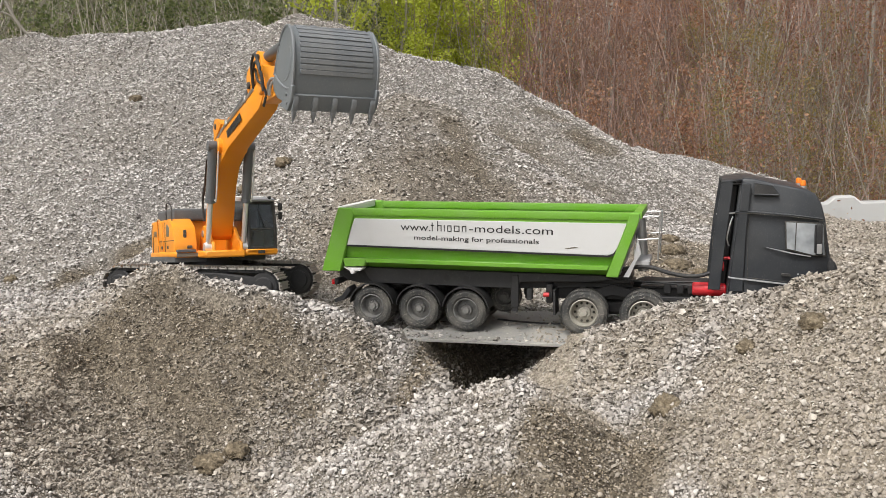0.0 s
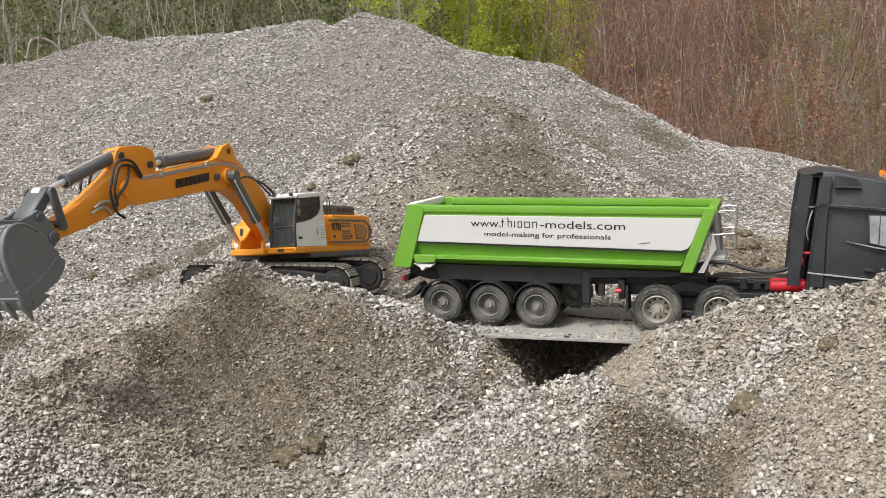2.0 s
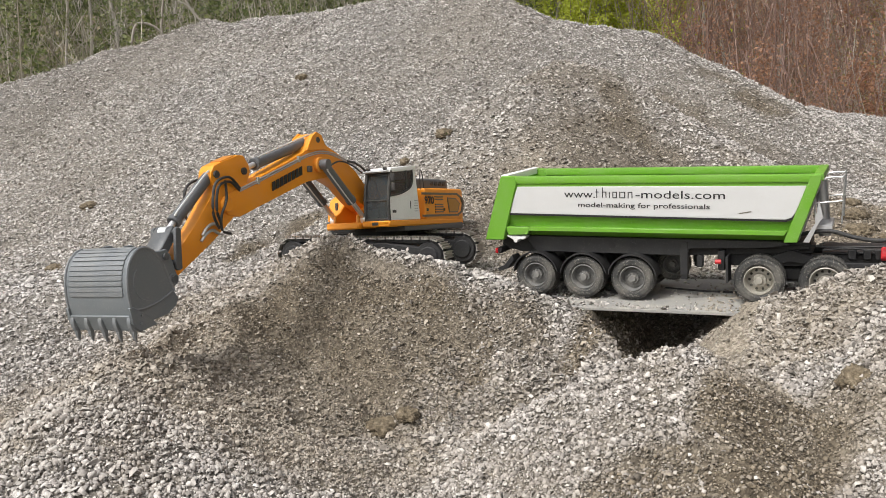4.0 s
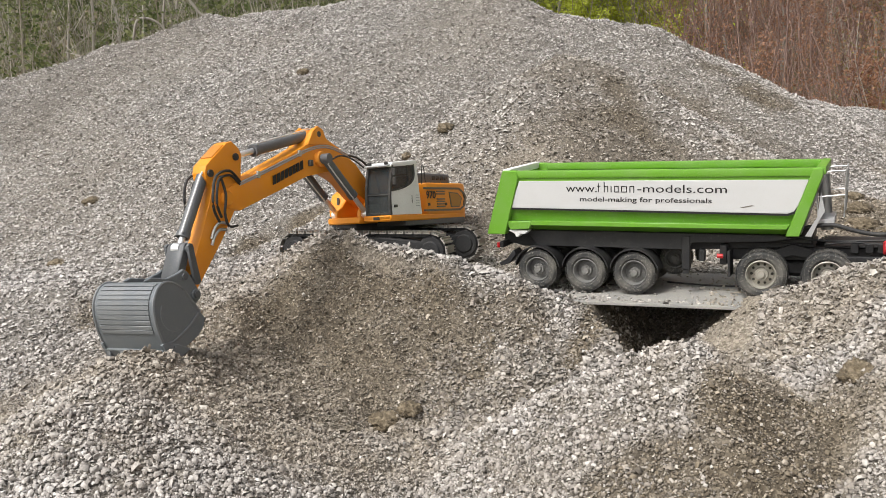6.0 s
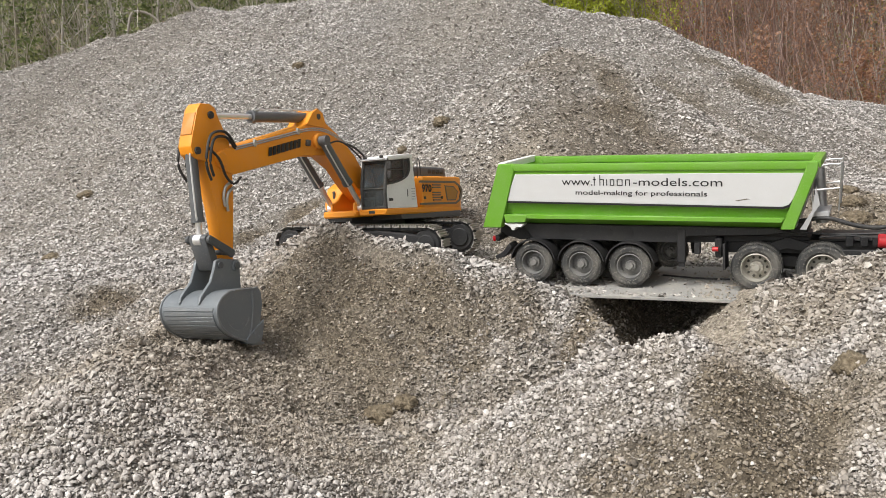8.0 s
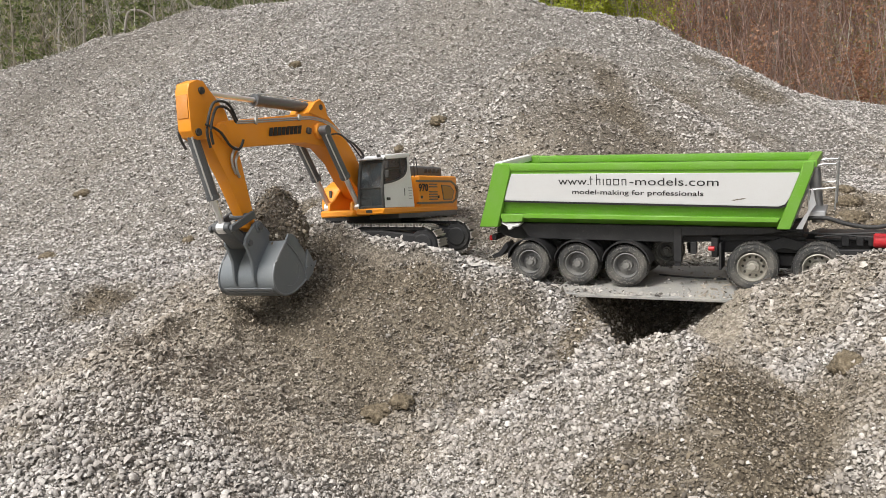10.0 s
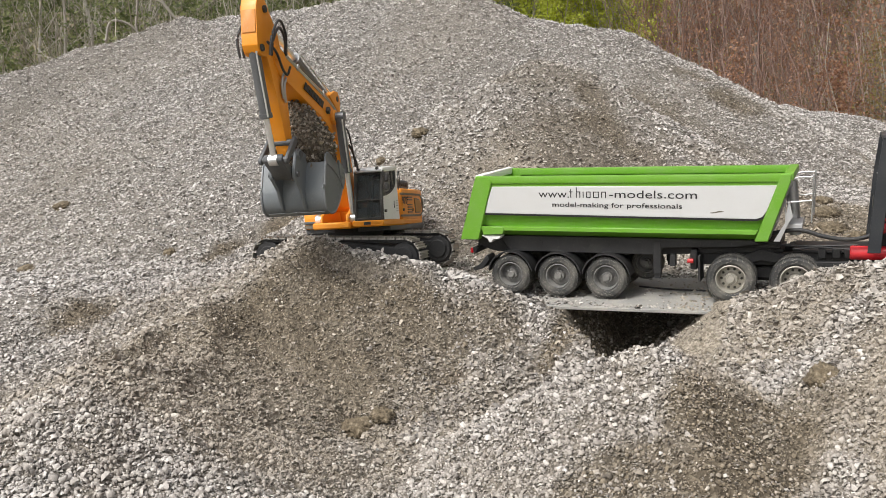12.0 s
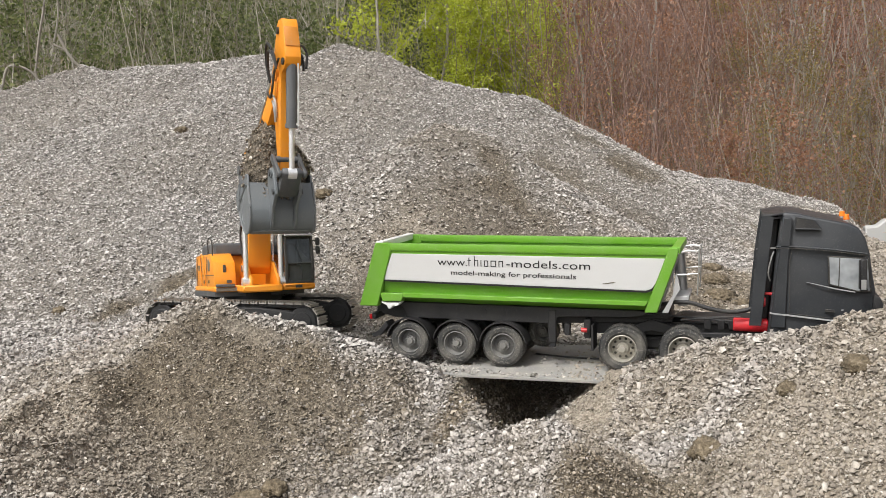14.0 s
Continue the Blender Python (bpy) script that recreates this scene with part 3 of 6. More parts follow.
def plate_grit():
    rng = np.random.default_rng(15)
    n = 2600
    x, y = rng.uniform(0.125, 0.465, n), rng.uniform(-0.057, 0.20, n)
    ok = rng.uniform(0, 1, n) < 0.10 + 0.9 * np.exp(-np.minimum(np.abs(x - 0.125), np.abs(0.465 - x)) / 0.035) + 0.5 * np.exp(-np.abs(y + 0.045) / 0.012)
    x, y = x[ok], y[ok]
    size = np.clip(rng.lognormal(-5.6, 0.4, len(x)), 0.002, 0.009)
    scatter("grit", x, y, 0.2 * size - 0.0005, np.full(len(x), 0.25), size, FLAKE, FLAKE_F, 16, "loose grit and dust on the steel plate")


def lump(seed, r, flat=0.7, detail=3, rough=0.25):
    """An uneven lump of earth."""
    bm = bmesh.new()
    bmesh.ops.create_icosphere(bm, subdivisions=detail, radius=r)
    off = Vector((seed * 3.1, seed * 1.7, seed * 0.9))
    for v in bm.verts:
        d = v.co.normalized()
        k = 1 + rough * (0.5 * noise.noise(d * 1.7 + off) + 0.6 * noise.noise(d * 4.1 + off) + 0.7 * noise.noise(d * 9 + off) + 0.7 * noise.noise(d * 19 + off))
        v.co = Vector((v.co.x * k, v.co.y * k * 0.9, v.co.z * k * flat))
    return bm


def clods():
    rng = random.Random(3)
    spots = [(0.621, -0.392, 0.024, "hard clod of dry yellowish clay on gravel"), (-0.066, -0.386, 0.030, "flat crusted clod of fines in the hollow"), (-0.030, -0.366, 0.022, "flat crusted clod of fines in the hollow"),
             (0.585, 1.05, 0.040, "crumbling brown clod on the heap behind the lorry"), (0.60, 0.90, 0.045, "crumbling brown clod on the heap behind the lorry"),
             (0.57, 1.22, 0.030, "crumbling brown clod on the heap behind the lorry"), (0.66, 0.80, 0.030, "crumbling brown clod on the heap behind the lorry"),
             (-0.46, 0.72, 0.028, "dark clod of earth on the grey slope"), (-1.53, 1.59, 0.030, "dark clod of earth on the grey slope"),
             (-1.84, 0.68, 0.035, "dark clod of earth on the grey slope"), (-1.60, 0.30, 0.030, "dark clod of earth on the grey slope"),
             (-1.17, 0.44, 0.020, "dark clod of earth on the grey slope"), (-0.56, 0.66, 0.016, "dark clod of earth on the grey slope"), (0.80, -0.37, 0.018, "hard clod of dry yellowish clay on gravel"), (0.72, -0.34, 0.014, "hard clod of dry yellowish clay on gravel")]
    for i, (x, y, r, label) in enumerate(spots):
        z = float(height(np.array([x]), np.array([y]))[0])
        ob = part("clod", lump(i + 2, r, 0.55 if r > 0.021 and "dry" not in label else 0.8, 4, 0.30), CLODM, m=pose(x, y, z - r * 0.05, 0, 0, rng.uniform(0, 360)), smooth=180)
        tagged(ob, label, "clod", "clods of earth")


# the lorry
def wheel(parent, m, r, wide, rim_mat, holes, name="wheel", dish=0.012, rim_r=0.56):
    """Tyre with tread blocks and a dished rim; the outer side looks to -y."""
    w = empty(name)
    w.parent = parent
    w.matrix_basis = m
    t = lathe([(r * 0.60, -wide * 0.42), (r * 0.70, -wide * 0.5), (r * 0.86, -wide * 0.5), (r * 0.955, -wide * 0.43), (r * 0.985, -wide * 0.30), (r * 0.985, wide * 0.30),
               (r * 0.955, wide * 0.43), (r * 0.86, wide * 0.5), (r * 0.60, wide * 0.42)], 44)
    for k in range(44):
        a = 2 * math.pi * k / 44
        for side in (-1, 1):
            b = a + (0.035 if side > 0 else 0)
            c = pose(r * 0.985 * math.cos(b), side * wide * 0.25, r * 0.985 * math.sin(b)) @ Matrix.Rotation(-b, 4, "Y")
            bmesh.ops.create_cube(t, size=1, matrix=c @ Matrix.Diagonal((r * 0.03, wide * 0.42, r * 0.10, 1)))
    part("tyre", t, RUBBER, w, smooth=30)
    R = r * rim_r
    part("rim", lathe([(R * 1.09, -wide * 0.43), (R * 1.02, -wide * 0.46), (R * 0.95, -wide * 0.36), (R * 0.90, -wide * 0.36 + dish), (R * 0.52, -wide * 0.36 + dish * 0.8), (R * 0.44, -wide * 0.36 + dish * 0.3),
                       (0.0005, -wide * 0.36 + dish * 0.3)], 36), rim_mat, w, "dusty lorry rim")
    h = cyl((0, -wide * 0.36 + dish * 0.35, 0), (0, -wide * 0.40, 0), R * 0.30, 20, R * 0.24)
    for k in range(10):
        a = 2 * math.pi * (k + 0.5) / 10
        c = Vector((R * 0.44 * math.cos(a), 0, R * 0.44 * math.sin(a)))
        cyl(c + Vector((0, -wide * 0.36 + dish * 0.6, 0)), c + Vector((0, -wide * 0.36 + dish * 0.1, 0)), R * 0.045, 6, into=h)
    part("hub", h, rim_mat, w)
    # dark discs set on the closed rim paint the hand holes' shaded depth
    if holes:
        d = bmesh.new()
        for k in range(holes):
            a = 2 * math.pi * k / holes
            c = Vector((R * 0.72 * math.cos(a), 0, R * 0.72 * math.sin(a)))
            cyl(c + Vector((0, -wide * 0.36 + dish * 0.9 - 0.0012, 0)), c + Vector((0, -wide * 0.36 + dish * 0.9 + 0.002, 0)), R * 0.10, 10, into=d)
        part("hand_hole_shade", d, INNER, w)
    return w


def tipper_trailer():
    tr = empty("tipper_trailer", pose(0, 0, 0, 0, 1.05, 0))
    tagged(tr, "green half-round tipper semi-trailer with white printed side panel", "trailer")
    W = 0.176

    def lean(z):          # rear edge and front edge lean
        return -0.036 + (z - 0.112) * 0.30

    def front(z):
        return 0.520 + (z - 0.118) * 0.33

    U = [(0.0, 0.222), (0.0, 0.168), (0.006, 0.150), (0.010, 0.132), (0.028, 0.117)]
    out = U + [(W - y, z) for y, z in reversed(U)]
    inn = [(0.007, 0.222), (0.007, 0.165), (0.020, 0.135), (0.035, 0.123)]
    inn = inn + [(W - y, z) for y, z in reversed(inn)]
    bm = bmesh.new()
    for pts in (out, inn):
        a = [bm.verts.new((lean(z) + 0.012, y, z)) for y, z in pts]
        b = [bm.verts.new((front(z), y, z)) for y, z in pts]
        for i in range(len(pts) - 1):
            bm.faces.new((a[i], b[i], b[i + 1], a[i + 1]))
    part("tub", bm, GREEN, tr, "green tub", smooth=25)
    for name, pts, f in (("tailgate", out, lambda z: (lean(z) + 0.004, lean(z) + 0.013)), ("front_wall", out, lambda z: (front(z) - 0.004, front(z) + 0.003))):
        bm = bmesh.new()
        a = [bm.verts.new((f(z)[0], y, z)) for y, z in pts]
        b = [bm.verts.new((f(z)[1], y, z)) for y, z in pts]
        bm.faces.new(a), bm.faces.new(list(reversed(b)))
        for i in range(len(pts)):
            j = (i + 1) % len(pts)
            bm.faces.new((a[i], b[i], b[j], a[j]))
        part(name, bm, GREEN if name == "tailgate" else ALU, tr)
    for y0, y1 in ((-0.003, 0.011), (W - 0.011, W + 0.003)):
        part("top_rail", box(0.004, 0.553, y0, y1, 0.218, 0.2315, 0.0022, 2), GREEN, tr)
        part("rear_post", prism([(-0.037, 0.111), (0.001, 0.111), (0.031, 0.219), (0.026, 0.232), (0.0, 0.2325), (-0.004, 0.222)], y0 - 0.002, y1 + 0.002, 0.0015), GREEN, tr)
        part("front_post", prism([(0.500, 0.118), (0.522, 0.118), (0.556, 0.218), (0.556, 0.231), (0.540, 0.231), (0.536, 0.215)], y0 - 0.001, y1 + 0.001, 0.0015), GREEN, tr)
    part("rear_top_bar", box(-0.003, 0.012, 0.002, W - 0.002, 0.222, 0.2345, 0.002, 2), WHITE, tr, "white top bar of the tailgate")
    part("front_top_bar", box(0.545, 0.560, 0.002, W - 0.002, 0.220, 0.2325, 0.002, 2), GREEN, tr)
    part("spill_ledge", prism([(0.004, 0.137), (0.506, 0.137), (0.502, 0.129), (0.006, 0.129)], -0.0025, 0.012, 0.001), GREEN, tr)
    part("rear_bump", prism([(0.006, 0.137), (0.054, 0.137), (0.050, 0.122), (0.010, 0.120)], -0.004, 0.016, 0.0015), GREEN, tr)
    # the printed panel: white field, black line under it
    part("side_panel", prism([(0.0315, 0.2125), (0.5345, 0.2125), (0.5195, 0.170), (0.513, 0.160), (0.503, 0.156), (0.0125, 0.1625)], -0.0022, 0.004, 0.0006), PANELW, tr, "white printed side panel")
    lin = prism([(0.0115, 0.1622), (0.503, 0.1556), (0.512, 0.1592), (0.5205, 0.170), (0.5225, 0.169), (0.515, 0.157), (0.504, 0.1528), (0.0105, 0.1592)], -0.0024, 0.003)
    part("panel_line", lin, INK, tr, "black line under the white panel")
    up = pose(0, 0, 0, 90, 0, 0)

    def on_panel(x, z):
        return Matrix.Translation((x, -0.0026, z)) @ Matrix.Rotation(math.atan(0.010), 4, "Y") @ up

    lettering("lettering", "www.", 0.020, INK, tr, on_panel(0.123, 0.1925), 0.058)
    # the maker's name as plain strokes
    bars = bmesh.new()
    xx = 0.1835
    for k, (wd, ht) in enumerate(((0.007, 0.016), (0.009, 0.019), (0.003, 0.016), (0.009, 0.0115), (0.0115, 0.0115), (0.0095, 0.0115))):
        z0 = 0.1925 - 0.010 * (xx - 0.123)
        if wd < 0.004:
            box(xx, xx + 0.0016, -0.0028, -0.0022, z0, z0 + ht * 0.72, into=bars)
        else:
            box(xx, xx + 0.0016, -0.0028, -0.0022, z0, z0 + ht, into=bars)
            if k != 0:
                box(xx + wd - 0.0026, xx + wd - 0.0010, -0.0028, -0.0022, z0, z0 + 0.0115, into=bars)
                box(xx, xx + wd - 0.001, -0.0028, -0.0022, z0 + 0.0100, z0 + 0.0115, into=bars)
            else:
                box(xx - 0.0018, xx + 0.0042, -0.0028, -0.0022, z0 + 0.0100, z0 + 0.0115, into=bars)
            if k in (3, 4):
                box(xx, xx + wd - 0.001, -0.0028, -0.0022, z0, z0 + 0.0015, into=bars)
        xx += wd + 0.0035
    part("name_strokes", bars, INK, tr, "black strokes of a printed name")
    lettering("lettering", "-models.com", 0.020, INK, tr, on_panel(xx + 0.001, 0.1918), 0.406 - xx)
    lettering("lettering", "model-making for professionals", 0.0122, INK, tr, on_panel(0.149, 0.1755), 0.233, 0.0001)
    part("scrape", prism([(0.428, 0.1665), (0.447, 0.1700), (0.452, 0.1690), (0.432, 0.1655)], -0.0027, -0.0020), DECAL, tr, "dark scrape on the panel")
    # chassis
    for y in (0.040, W - 0.052):
        rail = prism([(-0.018, 0.112), (0.50, 0.112), (0.525, 0.108), (0.525, 0.094), (0.42, 0.088), (0.33, 0.084), (0.02, 0.082), (-0.02, 0.092)], y, y + 0.012, 0.0012)
        part("chassis_rail", rail, BLACKP, tr)
    part("chassis_side", prism([(0.035, 0.1165), (0.49, 0.1165), (0.515, 0.111), (0.47, 0.104), (0.345, 0.100), (0.335, 0.087), (0.055, 0.087)], 0.020, 0.030, 0.001), BLACKP, tr)
    # black discs on the solid side paint the shade inside round holes
    for x in (0.115, 0.205, 0.243, 0.302):
        part("hole_shade", cyl((x, 0.0192, 0.1025), (x, 0.0204, 0.1025), 0.0062, 16), INK, tr)
    part("hinge_bracket", prism([(0.005, 0.119), (0.047, 0.119), (0.040, 0.112), (0.030, 0.112), (0.026, 0.106), (0.021, 0.106), (0.018, 0.112)], -0.001, 0.018, 0.001), WHITE, tr, "white hinge bracket")
    part("king_plate", box(0.42, 0.54, 0.035, W - 0.035, 0.100, 0.114, 0.002), BLACKP, tr)
    for x in (0.060, 0.1535, 0.2445):
        part("axle", cyl((x, 0.03, 0.044), (x, W - 0.03, 0.044), 0.008, 12), BLACKP, tr)
        for side in (0, 1):
            m = pose(x, 0.0215, 0.044) if side == 0 else pose(x, W - 0.0215, 0.044, 0, 0, 180)
            wheel(tr, m, 0.0385, 0.036, RIMD, 0)
            arc = [(x + 0.0455 * math.cos(a), 0.044 + 0.0455 * math.sin(a)) for a in [radians(v) for v in range(8, 173, 11)]]
            arc2 = [(x + 0.0432 * math.cos(a), 0.044 + 0.0432 * math.sin(a)) for a in [radians(v) for v in range(172, 7, -11)]]
            y0 = 0.0005 if side == 0 else W - 0.0405
            part("fender", prism(arc + arc2, y0, y0 + 0.040), BLACKP, tr)
    part("rear_mudflap", prism([(0.012, 0.080), (0.018, 0.072), (0.004, 0.054), (-0.014, 0.048), (-0.018, 0.054), (-0.002, 0.062)], 0.004, 0.040, 0.001), BLACKP, tr)
    part("rear_bumper", box(-0.020, -0.010, 0.012, W - 0.012, 0.082, 0.094, 0.002), BLACKP, tr)
    for y in (0.012, W - 0.024):
        part("tail_lamp", box(-0.0245, -0.0185, y, y + 0.012, 0.082, 0.092, 0.001), REDLENS, tr, "red tail lamp")
    for y in (0.018, W - 0.030):
        leg = box(0.327, 0.341, y, y + 0.012, 0.052, 0.112, 0.001)
        box(0.329, 0.339, y + 0.002, y + 0.010, 0.044, 0.056, into=leg)
        part("landing_leg", leg, BLACKP, tr)
    part("valve_box", box(0.356, 0.366, 0.02, 0.034, 0.067, 0.088, 0.001), BLACKP, tr)
    wheel(tr, pose(0.300, 0.10, 0.058), 0.030, 0.030, RIMD, 0, "support_wheel")
    # platform and rails at the front wall
    part("front_step", prism([(0.548, 0.147), (0.574, 0.147), (0.574, 0.139), (0.545, 0.139)], 0.012, 0.10, 0.001), ALU, tr)
    part("step_bracket", prism([(0.530, 0.118), (0.548, 0.150), (0.553, 0.190), (0.548, 0.150), (0.540, 0.118)][:3] + [(0.560, 0.160), (0.552, 0.147), (0.540, 0.118)], 0.004, 0.010), ALU, tr)
    for y in (0.008, 0.10):
        part("guard_rail", tube([(0.549, y, 0.150), (0.548, y, 0.195), (0.560, y, 0.222), (0.586, y, 0.225), (0.590, y, 0.222), (0.588, y, 0.150)], 0.0014, 6, 5), STEEL, tr)
        part("guard_rail", tube([(0.549, y, 0.183), (0.588, y, 0.187)], 0.0012, 6, smooth=False), STEEL, tr)
    part("guard_rail", tube([(0.589, 0.008, 0.187), (0.589, 0.10, 0.187)], 0.0012, 6, smooth=False), STEEL, tr)
    part("ram_tube", cyl((0.560, 0.088, 0.118), (0.552, 0.088, 0.212), 0.010, 16), STEEL, tr)
    return tr


def tractor():
    t = empty("tractor_lorry")
    tagged(t, "matt black tractor lorry with tall cab and red air tank", "lorry")
    W = 0.178
    for y in (0.046, W - 0.058):
        part("frame_rail", box(0.395, 0.80, y, y + 0.012, 0.060, 0.082, 0.001), BLACKP, t)
    part("side_rail", box(0.565, 0.72, 0.016, 0.026, 0.064, 0.072, 0.001), BLACKP, t)
    part("fifth_wheel", prism([(0.425, 0.092), (0.52, 0.094), (0.545, 0.088), (0.545, 0.083), (0.425, 0.083), (0.405, 0.080)], 0.045, W - 0.045, 0.001), BLACKP, t)
    part("rear_cross", box(0.393, 0.405, 0.020, W - 0.020, 0.055, 0.090, 0.002), BLACKP, t)
    part("rear_flap", box(0.408, 0.412, 0.006, 0.046, 0.036, 0.082, 0.0005), BLACKP, t)
    for y in (0.006, W - 0.018):
        part("rear_lamp", cyl((0.390, y + 0.006, 0.072), (0.400, y + 0.006, 0.072), 0.0042, 12), REDLENS, t, "red rear lamp")
    part("axle_housing", box(0.44, 0.60, 0.055, W - 0.055, 0.030, 0.058, 0.006), BLACKP, t)
    part("catwalk", box(0.56, 0.70, 0.040, W - 0.040, 0.083, 0.087, 0.001), BLACKP, t)
    for x in (0.600, 0.622, 0.640):
        part("valve_block", box(x, x + 0.012, 0.030, 0.046, 0.076, 0.092, 0.001), BLACKP, t)
    part("frame_pipe", tube([(0.56, 0.034, 0.090), (0.60, 0.032, 0.094), (0.64, 0.034, 0.091), (0.69, 0.034, 0.094)], 0.0016, 6), HOSE, t)
    part("frame_pipe", tube([(0.47, 0.036, 0.094), (0.53, 0.034, 0.098), (0.58, 0.036, 0.095), (0.66, 0.038, 0.097)], 0.0020, 6), HOSE, t)
    part("torsion_arm", prism([(0.470, 0.075), (0.51, 0.090), (0.56, 0.075), (0.56, 0.060), (0.51, 0.070), (0.470, 0.058)], 0.036, 0.044, 0.001), BLACKP, t)
    for x in (0.4625, 0.5665):
        for side in (0, 1):
            m = pose(x, 0.022, 0.0415) if side == 0 else pose(x, W - 0.022, 0.0415, 0, 0, 180)
            wheel(t, m, 0.0415, 0.040, RIMM, 10)
    tank = cyl((0.648, 0.030, 0.086), (0.704, 0.030, 0.085), 0.0115, 24, w=0.002)
    part("air_tank", tank, RED, t, "red air tank")
    part("tank_cap", cyl((0.704, 0.030, 0.085), (0.726, 0.030, 0.083), 0.0105, 20, 0.005), ALU, t, "grey tank end")
    v = cyl((0.6925, 0.018, 0.120), (0.6925, 0.018, 0.157), 0.0065, 14, 0.0055)
    cyl((0.6925, 0.018, 0.157), (0.6925, 0.018, 0.166), 0.0035, 10, 0.002, into=v)
    cyl((0.6925, 0.018, 0.142), (0.712, 0.016, 0.142), 0.0026, 8, into=v)
    cyl((0.6925, 0.018, 0.128), (0.700, 0.018, 0.128), 0.008, 10, into=v)
    part("air_valve", v, RED, t, "red air valve on the cab's back")
    # the cab
    side = [(0.702, 0.055), (0.7035, 0.085), (0.7155, 0.199), (0.7233, 0.272), (0.728, 0.2785), (0.748, 0.2768), (0.778, 0.2690), (0.8024, 0.2640), (0.824, 0.2598), (0.8405, 0.2515), (0.8500, 0.2350), (0.8568, 0.2089), (0.8611, 0.1765), (0.8661, 0.1486), (0.868, 0.103), (0.862, 0.055)]
    cab = prism(side, 0.0, W, 0.005, seg=3)
    for vert in cab.verts:
        if vert.co.z > 0.225:
            k = (vert.co.z - 0.225) ** 1.5 * 0.9
            vert.co.y += k if vert.co.y < W / 2 else -k
        if vert.co.x > 0.842:
            k = (vert.co.x - 0.842) ** 1.5 * 2.2
            vert.co.y += k if vert.co.y < W / 2 else -k
    part("cab", cab, CABP, t, "matt black cab")
    part("sleeper_panel", prism([(0.706, 0.087), (0.731, 0.087), (0.7355, 0.199), (0.741, 0.2700), (0.7265, 0.2715), (0.7185, 0.199)], -0.0030, W + 0.0030, 0.002), CABP, t)
    for y0 in (-0.002, W - 0.002):
        part("side_deflector", prism([(0.6735, 0.090), (0.693, 0.090), (0.704, 0.199), (0.7125, 0.2715), (0.6945, 0.2735), (0.684, 0.199)], y0 + 0.002, y0 + 0.0045, 0.0006), CABP, t)
        part("deflector_stay", cyl((0.686, y0 + 0.004, 0.219), (0.716, y0 + 0.008, 0.220), 0.0014, 6), STEEL, t)
        part("deflector_stay", cyl((0.694, y0 + 0.004, 0.268), (0.724, y0 + 0.008, 0.270), 0.0018, 6), BLACKP, t)
    part("deflector_top", prism([(0.694, 0.2700), (0.727, 0.2755), (0.727, 0.2780), (0.696, 0.2735)], 0.0, W, 0.0006), CABP, t)
    part("cab_back", prism([(0.690, 0.092), (0.7035, 0.092), (0.7225, 0.266), (0.706, 0.266)], 0.030, W - 0.030, 0.003), BLACKP, t)
    part("back_cabinet", box(0.682, 0.704, 0.050, W - 0.050, 0.100, 0.170, 0.003), BLACKP, t)
    part("handle_bar", tube([(0.707, 0.004, 0.165), (0.704, -0.001, 0.180), (0.709, -0.001, 0.205), (0.713, 0.004, 0.214)], 0.0013, 6), STEEL, t)
    # roof recess: a flat black plate paints the shade inside, with a raised lip
    rec = [(0.7464, 0.2705), (0.774, 0.2655), (0.7845, 0.2505), (0.7449, 0.2520)]
    part("recess_shade", prism(rec, -0.0006, 0.006), HOSE, t)
    lip = bmesh.new()
    for p, q in zip(rec[1:] + rec[:1], rec[2:] + rec[:2]):
        cyl((p[0], 0.0006, p[1]), (q[0], 0.0006, q[1]), 0.0016, 8, into=lip)
    part("recess_lip", lip, CABP, t)
    for i, (z0, z1) in enumerate(((0.0, 0.0011), (0.0030, 0.0040))):
        part("cab_seam", prism([(0.7155, 0.2195 + z0), (0.742, 0.2200 + z0), (0.8034, 0.2145 + z0), (0.852, 0.2080 + z0), (0.852, 0.2080 + z1), (0.8034, 0.2145 + z1), (0.742, 0.2200 + z1), (0.7155, 0.2195 + z1)], -0.0034 if i == 0 else -0.0030, 0.004), INNER if i == 0 else DARKGREY, t)
    part("door_seam", prism([(0.7369, 0.105), (0.7376, 0.105), (0.7372, 0.199), (0.7415, 0.219), (0.7408, 0.219), (0.7364, 0.199)], -0.0010, 0.001), INNER, t)
    part("door_seam", prism([(0.735, 0.1125), (0.862, 0.0995), (0.862, 0.0988), (0.735, 0.1118)], -0.0008, 0.001), INNER, t)
    part("window_frame", prism([(0.7940, 0.2075), (0.8545, 0.2045), (0.8590, 0.1490), (0.8395, 0.1490), (0.7955, 0.1600)], -0.0012, 0.002, 0.0008), INNER, t)
    pane = part("window_pane", prism([(0.7962, 0.2055), (0.8425, 0.2030), (0.8455, 0.1530), (0.8395, 0.1515), (0.7980, 0.1620)], -0.0022, -0.0010), PANE, t, "glossy side window with the pale sky's reflection painted in")
    part("quarter_pane", prism([(0.8440, 0.2028), (0.8525, 0.2022), (0.8560, 0.1518), (0.8470, 0.1520)], -0.0022, -0.0010), PANE, t)
    part("window_bar", prism([(0.8110, 0.2050), (0.8125, 0.2050), (0.8112, 0.1585), (0.8097, 0.1590)], -0.0030, -0.0008), INNER, t)
    mir = box(0.8400, 0.8500, -0.020, -0.011, 0.154, 0.2045, 0.002)
    box(0.846, 0.852, -0.012, 0.002, 0.2035, 0.2070, into=mir)
    box(0.846, 0.852, -0.012, 0.002, 0.1530, 0.1560, into=mir)
    part("mirror", mir, BLACKP, t)
